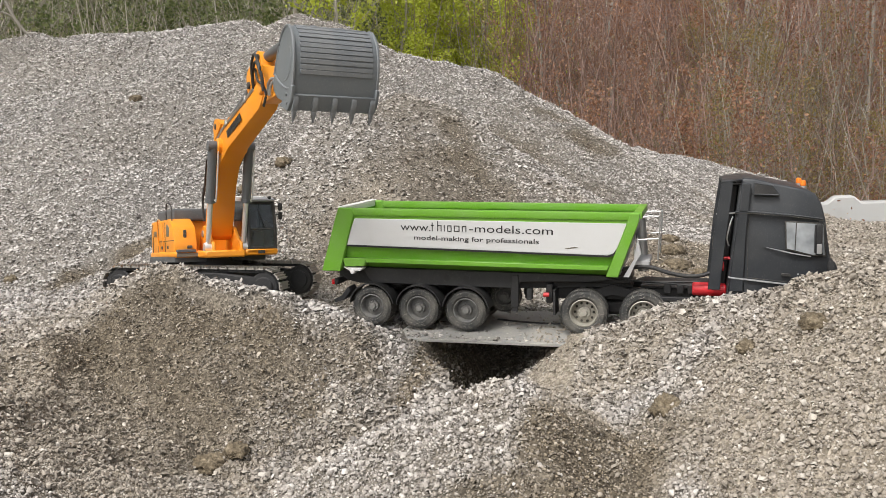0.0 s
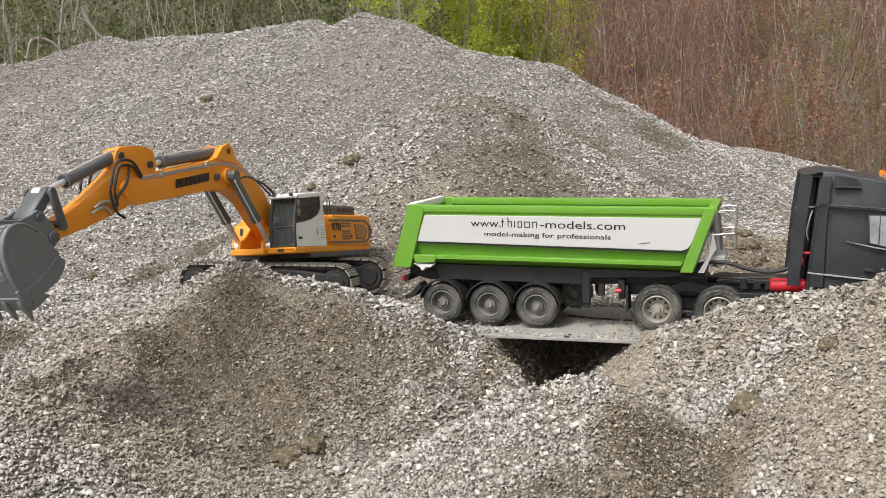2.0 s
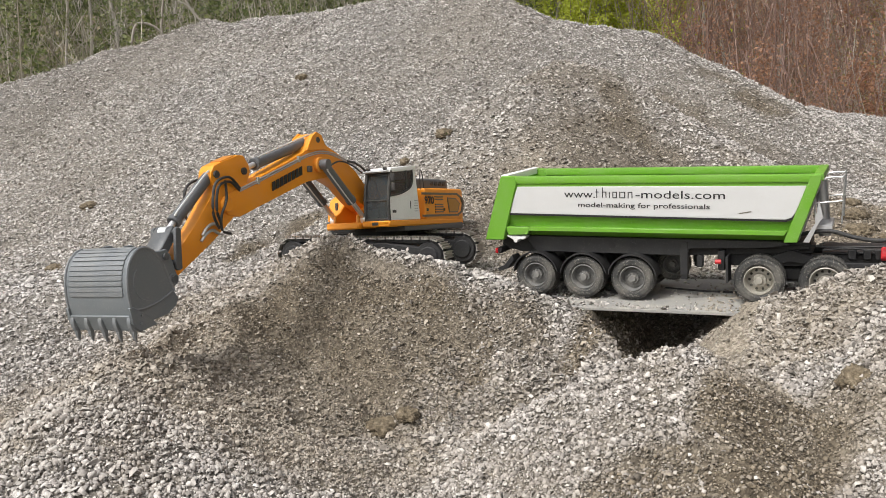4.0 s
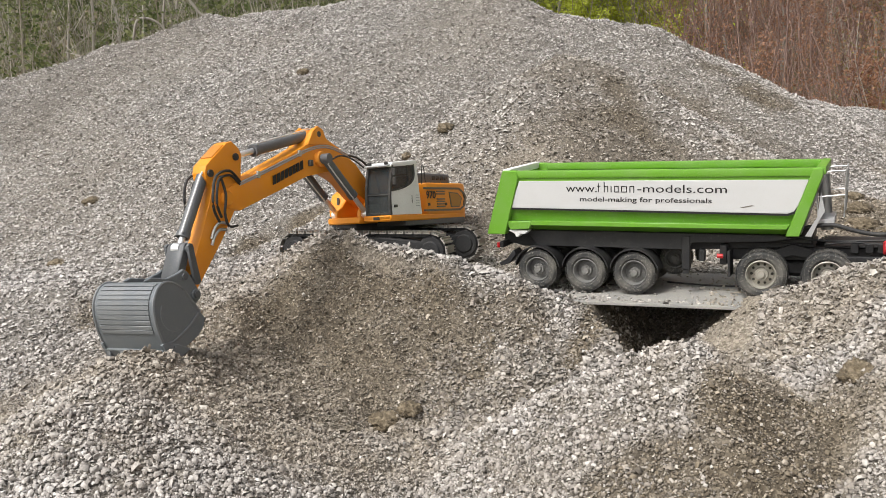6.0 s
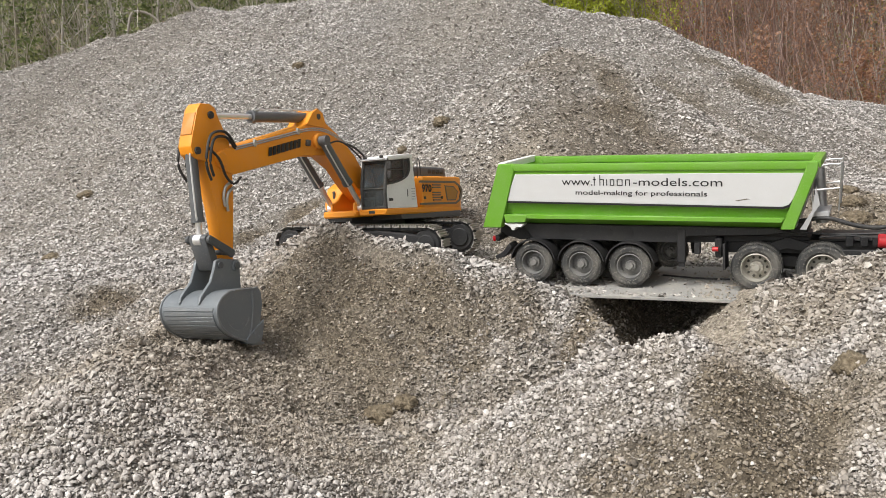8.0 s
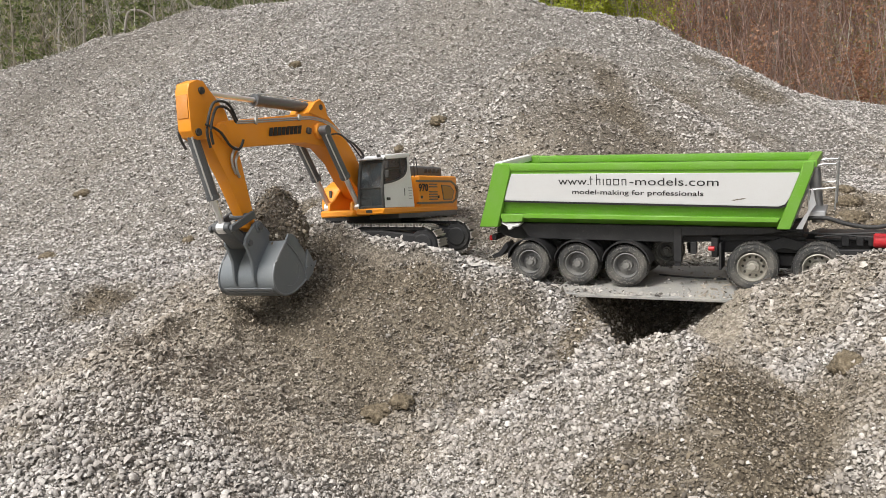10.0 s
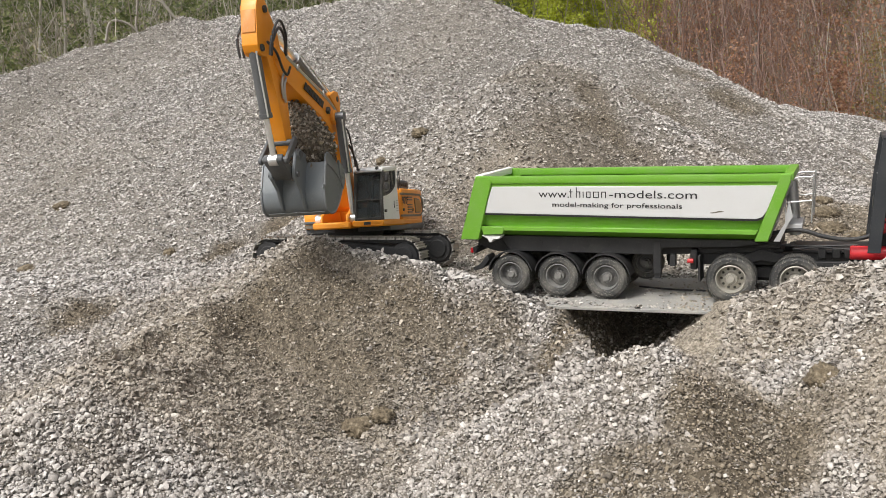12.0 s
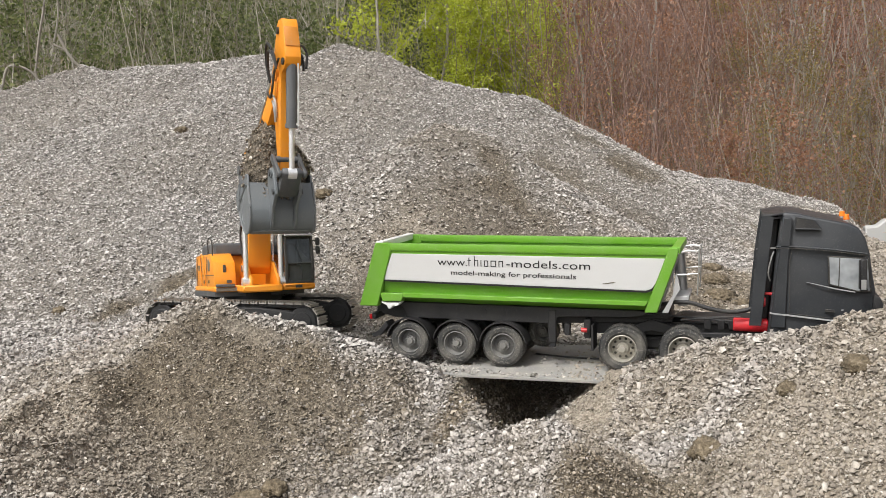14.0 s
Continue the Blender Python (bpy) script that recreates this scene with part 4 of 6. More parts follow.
    part("mirror_glass", box(0.8415, 0.8490, -0.0212, -0.0198, 0.156, 0.172, 0.0004), STEEL, t)
    part("mirror_edge", box(0.8385, 0.8400, -0.0195, -0.0115, 0.157, 0.203, 0.0003), BLACKP, t)
    part("trim_strip", prism([(0.7615, 0.1646), (0.8048, 0.1552), (0.8352, 0.1496), (0.8352, 0.1482), (0.8048, 0.1534)], -0.0016, 0.001), ALU, t, "thin bright trim under the window")
    part("sill_strip", prism([(0.7059, 0.1135), (0.7059, 0.1115), (0.7528, 0.1062), (0.8322, 0.0978), (0.862, 0.0950), (0.862, 0.0962), (0.8322, 0.0993), (0.7528, 0.1082)], -0.0040, 0.001), ALU, t, "pale strip along the sill")
    part("door_handle", prism([(0.7905, 0.1205), (0.8050, 0.1195), (0.8050, 0.1145), (0.7905, 0.1155)], -0.0022, 0.001, 0.0006), INNER, t)
    for x in (0.815, 0.832):
        part("door_badge", box(x, x + 0.003, -0.001, 0.001, 0.1185, 0.1200), ALU, t)
    for y in (0.050, 0.120):
        b = cyl((0.826, y, 0.254), (0.826, y, 0.2620), 0.0055, 18)
        part("beacon_foot", b, STEEL, t)
        part("beacon", cyl((0.826, y, 0.2620), (0.826, y, 0.2710), 0.0052, 18, 0.0040, 0.001), AMBER, t, "amber warning beacon")
    part("bumper_corner", prism([(0.862, 0.1440), (0.8725, 0.1400), (0.8768, 0.1300), (0.8768, 0.1150), (0.870, 0.1050), (0.860, 0.1060)], 0.001, W - 0.001, 0.003, seg=2), BLACKP, t)
    return t


def lorry():
    tipper_trailer()
    tractor()
    h = part("hose", tube([(0.505, 0.030, 0.112), (0.540, 0.020, 0.122), (0.575, 0.012, 0.126), (0.610, 0.010, 0.116), (0.645, 0.010, 0.111), (0.675, 0.012, 0.116), (0.690, 0.016, 0.130)], 0.0036, 10, 10), HOSE)
    tagged(h, "black rubber air hose hung between trailer and cab", "hose")
    p = box(0.120, 0.470, -0.058, 0.215, -0.0065, -0.0008, 0.0008)
    pl = part("bridge_plate", p, PLATE)
    tagged(pl, "dusty grey steel plate bridging the trench under the lorry", "plate")
    part("cable", tube([(0.28, 0.12, 0.0005), (0.34, 0.10, 0.0012), (0.40, 0.095, 0.0008), (0.43, 0.10, 0.001)], 0.0018, 6), HOSE, pl)


# the excavator: joint angles over time, then every part's pose
def eased(table, t):
    """A smooth monotone run through (time, value) pairs."""
    T, V = [a for a, b in table], [b for a, b in table]
    if t <= T[0]:
        return V[0]
    if t >= T[-1]:
        return V[-1]
    n = len(T)
    d = [(V[i + 1] - V[i]) / (T[i + 1] - T[i]) for i in range(n - 1)]
    s = [d[0]]
    for i in range(1, n - 1):
        if d[i - 1] * d[i] <= 0:
            s.append(0.0)
        else:
            w1, w2 = 2 * (T[i + 1] - T[i]) + (T[i] - T[i - 1]), (T[i + 1] - T[i]) + 2 * (T[i] - T[i - 1])
            s.append((w1 + w2) / (w1 / d[i - 1] + w2 / d[i]))
    s.append(d[-1])
    i = max(k for k in range(n - 1) if T[k] <= t)
    h = T[i + 1] - T[i]
    u = (t - T[i]) / h
    return (V[i] * (2 * u ** 3 - 3 * u * u + 1) + h * s[i] * (u ** 3 - 2 * u * u + u) + V[i + 1] * (3 * u * u - 2 * u ** 3) + h * s[i + 1] * (u ** 3 - u * u))


SLEW = [(0, -45.1), (0.5, -60.5), (1, -74.1), (1.5, -85.5), (2, -91.8), (2.5, -92.3), (3, -91.6), (3.5, -91.5), (6, -91.8), (6.5, -92.0), (7, -92.2), (7.5, -92.2), (8, -92.1), (9.2, -91.9), (10.3, -91.4), (11, -89.5), (11.5, -83.5), (12, -77.7), (12.5, -71.7), (13, -65.5), (13.5, -56.8), (14, -46.9)]
BOOM = [(0, 32.0), (0.5, 24.5), (1, 18.2), (1.5, 10.3), (2, 8.8), (2.5, 7.7), (3, 3.8), (3.5, 0.3), (6, 0.6), (6.5, 2.5), (7, 5.7), (7.5, 6.8), (8, 7.5), (9.2, 10.5), (10.3, 15.5), (11, 25.0), (11.5, 29.3), (12, 35.1), (12.5, 42.8), (13, 49.6), (13.5, 50.4), (14, 50.9)]
STICK = [(0, 3.8), (0.5, 10.0), (1, 0.2), (1.5, -12.2), (2, -21.0), (2.5, -20.0), (3, -24.8), (3.5, -30.2), (6, -53.7), (6.5, -62.6), (7, -70.1), (7.5, -78.8), (8, -88.6), (9.2, -102.2), (10.3, -109.6), (11, -100.1), (11.5, -99.6), (12, -104.0), (12.5, -103.3), (13, -92.6), (13.5, -91.9), (14, -92.0)]
CURL = [(0, -34.4), (0.5, -33.7), (1, -43.2), (1.5, -43.5), (2, -46.9), (2.5, -40.4), (3, -29.9), (3.5, -24.8), (6, -40.3), (6.5, -45.8), (7, -60.2), (7.5, -74.9), (8, -88.6), (9.2, -118.0), (10.3, -142.0), (11, -142.0), (11.5, -152.0), (12, -163.0), (12.5, -164.0), (13, -163.0), (14, -162.0)]
AXIS = Vector((-0.330, 0.0974, 0.121))      # slew axis at deck height
TILT = Matrix.Translation(AXIS) @ pose(0, 0, 0, -7.0, -2.25, 0) @ Matrix.Translation(-AXIS)      # it stands on a slope
BS = 0.942                                  # boom size
FOOT = (0.0511, 0.0471)                       # boom foot in the house: ahead, up
J_ON_BOOM = 0.4466
K_ON_BOOM, L_ON_BOOM = (0.1909, 0.1246), (0.1906, 0.0768)
E_ON_STICK, Q_ON_STICK, T_ON_STICK = (-0.0725, 0.0195), (-0.0118, 0.0528), (0.1782, -0.0148)
ROCK_ON_STICK, EAR_ON_BUCKET = (0.1543, -0.0033), (-0.0028, 0.0377)
TRACKS_AT = pose(-0.3157, 0.0793, 0.0715, -5.0, 0.8, 4.7)      # undercarriage on its pad
RAM_FOOT = (0.110, 0.018)                   # boom ram foot in the house
ROCK, LINK = 0.0482, 0.0456


def turned(o, p, a):
    a = radians(a)
    return (o[0] + p[0] * math.cos(a) - p[1] * math.sin(a), o[1] + p[0] * math.sin(a) + p[1] * math.cos(a))


def joints(t):
    """All joints in the boom's plane: (ahead, up) from the slew axis."""
    b, s, c = eased(BOOM, t), eased(STICK, t), eased(CURL, t)
    o = FOOT
    J = turned(o, (J_ON_BOOM, 0), b)
    g = dict(b=b, s=s, c=c, foot=o, J=J, K=turned(o, K_ON_BOOM, b), L=turned(o, L_ON_BOOM, b), E=turned(J, E_ON_STICK, s), Q=turned(J, Q_ON_STICK, s), T=turned(J, T_ON_STICK, s))
    N, ear = turned(J, ROCK_ON_STICK, s), turned(g["T"], EAR_ON_BUCKET, c)
    dx, dy = ear[0] - N[0], ear[1] - N[1]
    d = max(math.hypot(dx, dy), 1e-6)
    a = (ROCK * ROCK - LINK * LINK + d * d) / (2 * d)
    h = math.sqrt(max(ROCK * ROCK - a * a, 0))
    m = (N[0] + a * dx / d, N[1] + a * dy / d)
    pick = [(m[0] - h * dy / d, m[1] + h * dx / d), (m[0] + h * dy / d, m[1] - h * dx / d)]
    # the link's knee stays on the outer side of the stick
    nrm = (-math.sin(radians(s)), math.cos(radians(s)))
    g["N"], g["ear"] = N, ear
    g["M"] = max(pick, key=lambda p: p[0] * nrm[0] + p[1] * nrm[1])
    return g


def slewed(t):
    return Matrix.Translation(AXIS) @ Matrix.Rotation(radians(eased(SLEW, t)), 4, "Z")


def in_plane(p, deg, v=0.0):
    """A pose in the house: local x along the angle deg, local z square to it."""
    return Matrix.Translation((p[0], v, p[1])) @ Matrix.Rotation(-radians(deg), 4, "Y")


def towards(p, q):
    return math.degrees(math.atan2(q[1] - p[1], q[0] - p[0]))


MOVERS = []      # (object, pose at a time)
TIMES = [0.0, 0.25, 0.5, 0.75, 1.0, 1.25, 1.5, 1.75, 2.0, 2.25, 2.5, 2.75, 3.0, 3.25, 3.5, 4.0, 4.5, 5.0, 5.5, 6.0, 6.25, 6.5, 6.75, 7.0, 7.25, 7.5, 7.75, 8.0, 8.5, 9.0, 9.5, 10.0, 10.25,
         10.5, 10.75, 11.0, 11.25, 11.5, 11.75, 12.0, 12.25, 12.5, 12.75, 13.0, 13.25, 13.5, 13.75, 14.0]


def mover(ob, where):
    MOVERS.append((ob, where))
    return ob


def tracks(ex):
    """Undercarriage, standing still. Built round the slew axis, turned on the ground."""
    base = TILT.inverted() @ TRACKS_AT
    L, R, cz = 0.154, 0.034, 0.0
    n = 44
    shoe = None
    for side in (-1, 1):
        yc = 0.096 * side
        fr = prism([(-0.144, cz - 0.016), (0.144, cz - 0.016), (0.158, cz), (0.144, cz + 0.019), (0.06, cz + 0.027), (-0.06, cz + 0.027), (-0.144, cz + 0.019), (-0.158, cz)], yc - 0.017, yc + 0.017, 0.003)
        part("track_frame", fr, BLACKP, ex, m=base)
        for x, nm in ((-L, "sprocket"), (L, "idler")):
            w = cyl((x, yc - 0.016, cz), (x, yc + 0.016, cz), 0.029, 28, w=0.002)
            cyl((x, yc - 0.0195, cz), (x, yc + 0.0195, cz), 0.020, 20, w=0.002, into=w)
            part(nm, w, BLACKP, ex, m=base)
        for x in np.linspace(-0.115, 0.115, 7):
            part("roller", cyl((x, yc - 0.016, cz - 0.022), (x, yc + 0.016, cz - 0.022), 0.011, 14), BLACKP, ex, m=base)
        band = [(L + (R - 0.002) * math.cos(radians(a)), cz + (R - 0.002) * math.sin(radians(a))) for a in range(-90, 91, 15)] + [(-L + (R - 0.002) * math.cos(radians(a)), cz + (R - 0.002) * math.sin(radians(a))) for a in range(90, 271, 15)]
        inner = [(x * 0.985, cz + (z - cz) * 0.86) for x, z in band]
        bm = bmesh.new()
        for yy in ((yc - 0.012, yc - 0.004), (yc + 0.004, yc + 0.012)):
            rings = [[bm.verts.new((x, y, z)) for x, z in ring] for y in yy for ring in (band, inner)]
            for A, B in ((0, 2), (0, 1), (2, 3), (1, 3)):
                for i in range(len(band)):
                    j = (i + 1) % len(band)
                    bm.faces.new((rings[A][i], rings[A][j], rings[B][j], rings[B][i]))
        part("track_chain", bm, BLACKP, ex, m=base, smooth=30)
        total = 4 * L + 2 * math.pi * R
        for k in range(n):
            s = total * k / n
            if s < 2 * L:
                x, z, a = -L + s, cz + R, 0
            elif s < 2 * L + math.pi * R:
                a = (s - 2 * L) / R
                x, z = L + R * math.sin(a), cz + R * math.cos(a)
            elif s < 4 * L + math.pi * R:
                x, z, a = L - (s - 2 * L - math.pi * R), cz - R, math.pi
            else:
                a = math.pi + (s - 4 * L - math.pi * R) / R
                x, z = -L + R * math.sin(a), cz + R * math.cos(a)
            m = base @ Matrix.Translation((x, yc, z)) @ Matrix.Rotation(a, 4, "Y")
            if shoe is None:
                sh = box(-0.0076, 0.0076, -0.021, 0.021, 0.0, 0.0022)
                for gx in (-0.0058, 0.0, 0.0058):
                    box(gx - 0.0009, gx + 0.0009, -0.021, 0.021, 0.0022, 0.0052, into=sh)
                shoe = part("track_shoe", sh, TRACKM, ex, m=m, smooth=0)
            else:
                again("track_shoe", shoe, ex, m)
    part("carbody", box(-0.075, 0.075, -0.082, 0.082, -0.006, 0.034, 0.008, 2), BLACKP, ex, m=base)
    part("slew_ring", cyl((AXIS.x, AXIS.y, 0.086), (AXIS.x, AXIS.y, 0.121), 0.062, 36, w=0.002), BLACKP, ex)


def house(ex):
    """Upper structure in its own space: x ahead, y to the left, z up from the slew ring's top."""
    h = part("house", prism([(-0.190, -0.092), (0.060, -0.092), (0.066, -0.086), (0.066, 0.036), (0.123, 0.036), (0.123, 0.103), (-0.170, 0.104), (-0.213, 0.099), (-0.235, 0.066), (-0.241, 0.0), (-0.235, -0.058), (-0.213, -0.086)], 0.0, 0.013, 0.003, "xy"), ORANGE, ex, "orange upper structure")
    mover(h, slewed)
    part("deck_edge", prism([(-0.222, -0.045), (-0.195, -0.093), (0.056, -0.090), (0.056, 0.098), (-0.195, 0.1055), (-0.224, 0.060)], -0.010, 0.003, 0.001, "xy"), DARKGREY, h)
    # counterweight and engine house
    body = prism([(-0.180, -0.090), (-0.030, -0.090), (-0.030, 0.102), (-0.190, 0.104), (-0.225, 0.092), (-0.239, 0.055), (-0.243, 0.0), (-0.239, -0.050), (-0.222, -0.082)], 0.010, 0.080, 0.005, "xy", 3)
    part("engine_house", body, ORANGE, h)
    part("engine_hood", prism([(-0.180, -0.076), (-0.020, -0.076), (-0.020, 0.078), (-0.184, 0.076), (-0.200, 0.05), (-0.200, -0.05)], 0.076, 0.103, 0.006, "xy", 3), DARKGREY, h, "dark grey engine hood with louvres")
    lou = bmesh.new()
    for k in range(4):
        x = -0.112 - k * 0.019
        box(x, x + 0.013, 0.060, 0.0786, 0.088, 0.097, 0.001, into=lou)
    part("hood_louvre", lou, INNER, h)
    # left side: grey stripe, slats, grille with rounded corners
    y = 0.1035
    dz = 0.012

    def left(profile, d=0.0012):
        return prism([(px, pz + dz) for px, pz in profile], y - 0.003, y + d)

    lp = [(-0.016, 0.058), (-0.176, 0.058), (-0.206, 0.045), (-0.211, 0.033), (-0.202, 0.016), (-0.178, 0.006), (-0.016, 0.006)]
    li = [(-0.016, 0.0535), (-0.174, 0.0535), (-0.200, 0.042), (-0.205, 0.033), (-0.198, 0.019), (-0.176, 0.0105), (-0.016, 0.0105)]
    bm = bmesh.new()
    for i in range(len(lp) - 1):
        prism([(px, pz + dz) for px, pz in (lp[i], lp[i + 1], li[i + 1], li[i])], y - 0.0030, y + 0.0010, into=bm)
    part("side_stripe", bm, DECAL, h, "brown-grey stripe round the side panel")
    part("side_grille", left([(-0.126, 0.048), (-0.168, 0.046), (-0.188, 0.034), (-0.176, 0.014), (-0.134, 0.014)], 0.0009), DECAL, h)
    part("side_grille_field", left([(-0.130, 0.0455), (-0.166, 0.0435), (-0.183, 0.0340), (-0.173, 0.0165), (-0.137, 0.0165)], 0.0014), paint_ochre, h)
    sl = bmesh.new()
    for z in (0.0475, 0.042, 0.031, 0.0255, 0.020, 0.0145):
        box(-0.106, -0.070, y - 0.003, y + 0.0012, z + dz, z + dz + 0.0026, into=sl)
    part("air_slot", sl, DECAL, h)
    lettering("lettering", "970", 0.022, INK, h, Matrix.Translation((-0.022, y + 0.0008, 0.034 + dz)) @ pose(0, 0, 0, 90, 0, 180), 0.042, 0.0006)
    for x in (-0.038, -0.114):
        part("panel_lock", left([(x, 0.024), (x + 0.005, 0.024), (x + 0.005, 0.018), (x, 0.018)], 0.0012), INNER, h)
    # right front box with steps and the tool hatch
    part("tank_box", prism([(-0.030, 0.010), (0.062, 0.010), (0.062, 0.030), (0.050, 0.062), (0.012, 0.080), (-0.030, 0.080)], -0.091, -0.046, 0.004, seg=2), ORANGE, h)
    part("tank_step", box(0.060, 0.070, -0.088, -0.050, 0.010, 0.016, 0.001), DARKGREY, h)
    part("hatch_mark", box(0.0555, 0.0590, -0.072, -0.066, 0.040, 0.056, 0.0008), INNER, h)
    part("tank_lamp", box(0.0625, 0.0650, -0.066, -0.056, 0.018, 0.024, 0.0006), INNER, h)
    part("lamp_strip", box(0.0655, 0.0680, -0.088, -0.040, 0.001, 0.009, 0.0006), DECAL, h)
    # right side: panel joints, a dark air plate, number, rails and steps
    yr = -0.0905
    part("air_plate", box(-0.192, -0.178, yr + 0.001, yr + 0.012, 0.026, 0.064, 0.002), DECAL, h)
    lettering("lettering", "970", 0.017, DECAL, h, Matrix.Translation((-0.150, yr - 0.0008, 0.046)) @ pose(0, 0, 0, 90, 0, 0), 0.032, 0.0004)
    for x in (-0.164, -0.104, -0.030):
        part("panel_joint", box(x, x + 0.0012, yr - 0.0008, yr + 0.002, 0.012, 0.074), INNER, h)
    part("panel_joint", box(-0.104, 0.058, yr - 0.0008, yr + 0.002, 0.034, 0.0355), INNER, h)
    part("hatch_plate", prism([(-0.012, 0.044), (0.010, 0.044), (0.014, 0.062), (-0.004, 0.070), (-0.012, 0.066)], yr - 0.0014, yr + 0.002, 0.0006), DECAL, h)
    for x, wd in ((-0.070, 0.022), (-0.010, 0.014)):
        part("hatch_slot", box(x, x + wd, yr - 0.0012, yr + 0.002, 0.018, 0.025, 0.001), INNER, h)
    part("deck_rail", tube([(-0.086, yr - 0.002, 0.014), (-0.086, yr - 0.005, 0.072), (-0.060, yr - 0.005, 0.080), (-0.040, yr - 0.005, 0.062), (-0.040, yr - 0.002, 0.014)], 0.0011, 6, 5), ORANGE, h)
    part("deck_rail", tube([(0.020, -0.086, 0.070), (0.016, -0.086, 0.104), (-0.010, -0.086, 0.114), (-0.034, -0.086, 0.108), (-0.036, -0.086, 0.076)], 0.0013, 6, 5), INNER, h)
    # boom mount: two plates
    for v in (-0.0275, 0.0275):
        part("boom_mount", prism([(0.010, 0.010), (0.128, 0.006), (0.126, 0.026), (0.108, 0.034), (0.082, 0.058), (0.052, 0.064), (0.026, 0.052)], v - 0.003, v + 0.003, 0.0015), ORANGE, h)
        part("mount_pin", cyl((FOOT[0], v - 0.005, FOOT[1]), (FOOT[0], v + 0.005, FOOT[1]), 0.007, 14), STEEL, h)
    part("front_beam", box(0.060, 0.132, -0.046, 0.034, -0.002, 0.012, 0.003), ORANGE, h)
    for v in (-0.0355, 0.0355):
        part("ram_foot_pin", cyl((RAM_FOOT[0], v - 0.008, RAM_FOOT[1]), (RAM_FOOT[0], v + 0.008, RAM_FOOT[1]), 0.0055, 14), DARKGREY, h)
    cab(h)
    part("service_rail", tube([(-0.014, 0.099, 0.076), (-0.016, 0.099, 0.112), (-0.024, 0.099, 0.114), (-0.030, 0.099, 0.080)], 0.0011, 6), BLACKP, h)
    return h


def cab(h):
    """The driver's cab: floor, posts, roof, panes and door."""
    x0, x1, y0, y1 = -0.006, 0.118, 0.044, 0.1015
    part("cab_floor", box(x0, x1 + 0.005, y0 - 0.004, y1 + 0.002, 0.003, 0.0125, 0.002), ORANGE, h)
    part("cab_lamp", box(x1 + 0.0045, x1 + 0.0065, y0 + 0.018, y0 + 0.032, 0.004, 0.010), INNER, h)
    roof = prism([(x0 + 0.012, 0.117), (x1 - 0.014, 0.1095), (x1 - 0.002, 0.1095), (x1 - 0.012, 0.1185), (x0 + 0.030, 0.1260), (x0 + 0.016, 0.1255)], y0 - 0.001, y1 + 0.001, 0.0028, seg=2)
    part("cab_roof", roof, WHITE, h, "white cab roof")
    part("roof_visor", prism([(x1 - 0.004, 0.1125), (x1 + 0.006, 0.1105), (x1 + 0.006, 0.1120), (x1 - 0.006, 0.1150)], y0 + 0.001, y1 - 0.001, 0.0004), ALU, h)
    part("cab_rear", prism([(x0, 0.010), (x0 + 0.006, 0.010), (x0 + 0.021, 0.122), (x0 + 0.015, 0.122)], y0, y1 - 0.0035, 0.001), WHITE, h)
    # right side: lower panel and a pane; left side: the white door with its curved window
    part("right_panel", prism([(x0 + 0.006, 0.012), (x1 - 0.004, 0.012), (x1 - 0.004, 0.036), (0.050, 0.040), (0.020, 0.060), (x0 + 0.012, 0.060)], y0, y0 + 0.003, 0.001), WHITE, h)
    part("right_pane", prism([(x0 + 0.013, 0.060), (0.020, 0.060), (0.050, 0.040), (x1 - 0.004, 0.036), (x1 - 0.013, 0.112), (x0 + 0.021, 0.118)], y0 + 0.0008, y0 + 0.002), GLASS, h, "tinted pane")
    curve = [(x1 - 0.004, 0.062), (0.080, 0.066), (0.050, 0.073), (0.030, 0.082), (0.0215, 0.096), (0.0225, 0.1175)]
    door = prism([(x0, 0.013), (x1 - 0.003, 0.013)] + curve + [(x0 + 0.016, 0.1225)], y1 - 0.003, y1, 0.0008)
    dr = part("cab_door", door, WHITE, h, "white cab door with a curved window")
    part("door_handle", box(x1 - 0.022, x1 - 0.010, y1, y1 + 0.0026, 0.028, 0.0335, 0.0006), INNER, dr)
    part("door_bar", box(0.034, 0.0355, y1, y1 + 0.0012, 0.036, 0.052, 0.0004), INNER, dr)
    grl = bmesh.new()
    for k in range(5):
        box(0.004, 0.018, y1 - 0.001, y1 + 0.0006, 0.030 + k * 0.0055, 0.0316 + k * 0.0055, into=grl)
    part("door_slot", grl, ALU, dr)
    part("door_pane", prism(curve + [(x1 - 0.013, 0.1125)], y1 - 0.0022, y1 - 0.001), GLASS, dr, "tinted curved door window")
    part("window_seal", tube([(px, y1, pz) for px, pz in curve], 0.0020, 6, 5), INNER, dr)
    part("door_post", prism([(0.043, 0.075), (0.047, 0.074), (0.049, 0.115), (0.045, 0.1155)], y1 - 0.002, y1 + 0.0008), INNER, dr)
    part("window_rail", prism([(0.047, 0.092), (x1 - 0.009, 0.089), (x1 - 0.009, 0.091), (0.047, 0.094)], y1 - 0.002, y1 + 0.0004), INNER, dr)
    # front posts and panes
    for y in (y0 + 0.001, y1 - 0.0015):
        part("front_post", tube([(x1, y, 0.013), (x1 + 0.001, y, 0.056), (x1 - 0.011, y, 0.113)], 0.0038, 6, 5), INNER, h)
    part("front_sill", box(x1 - 0.003, x1 + 0.003, y0, y1, 0.0125, 0.018, 0.001), INNER, h)
    part("front_bar", box(x1 - 0.001, x1 + 0.003, y0, y1, 0.052, 0.055, 0.001), INNER, h)
    part("front_head", box(x1 - 0.016, x1 - 0.009, y0, y1, 0.104, 0.1100, 0.001), INNER, h)
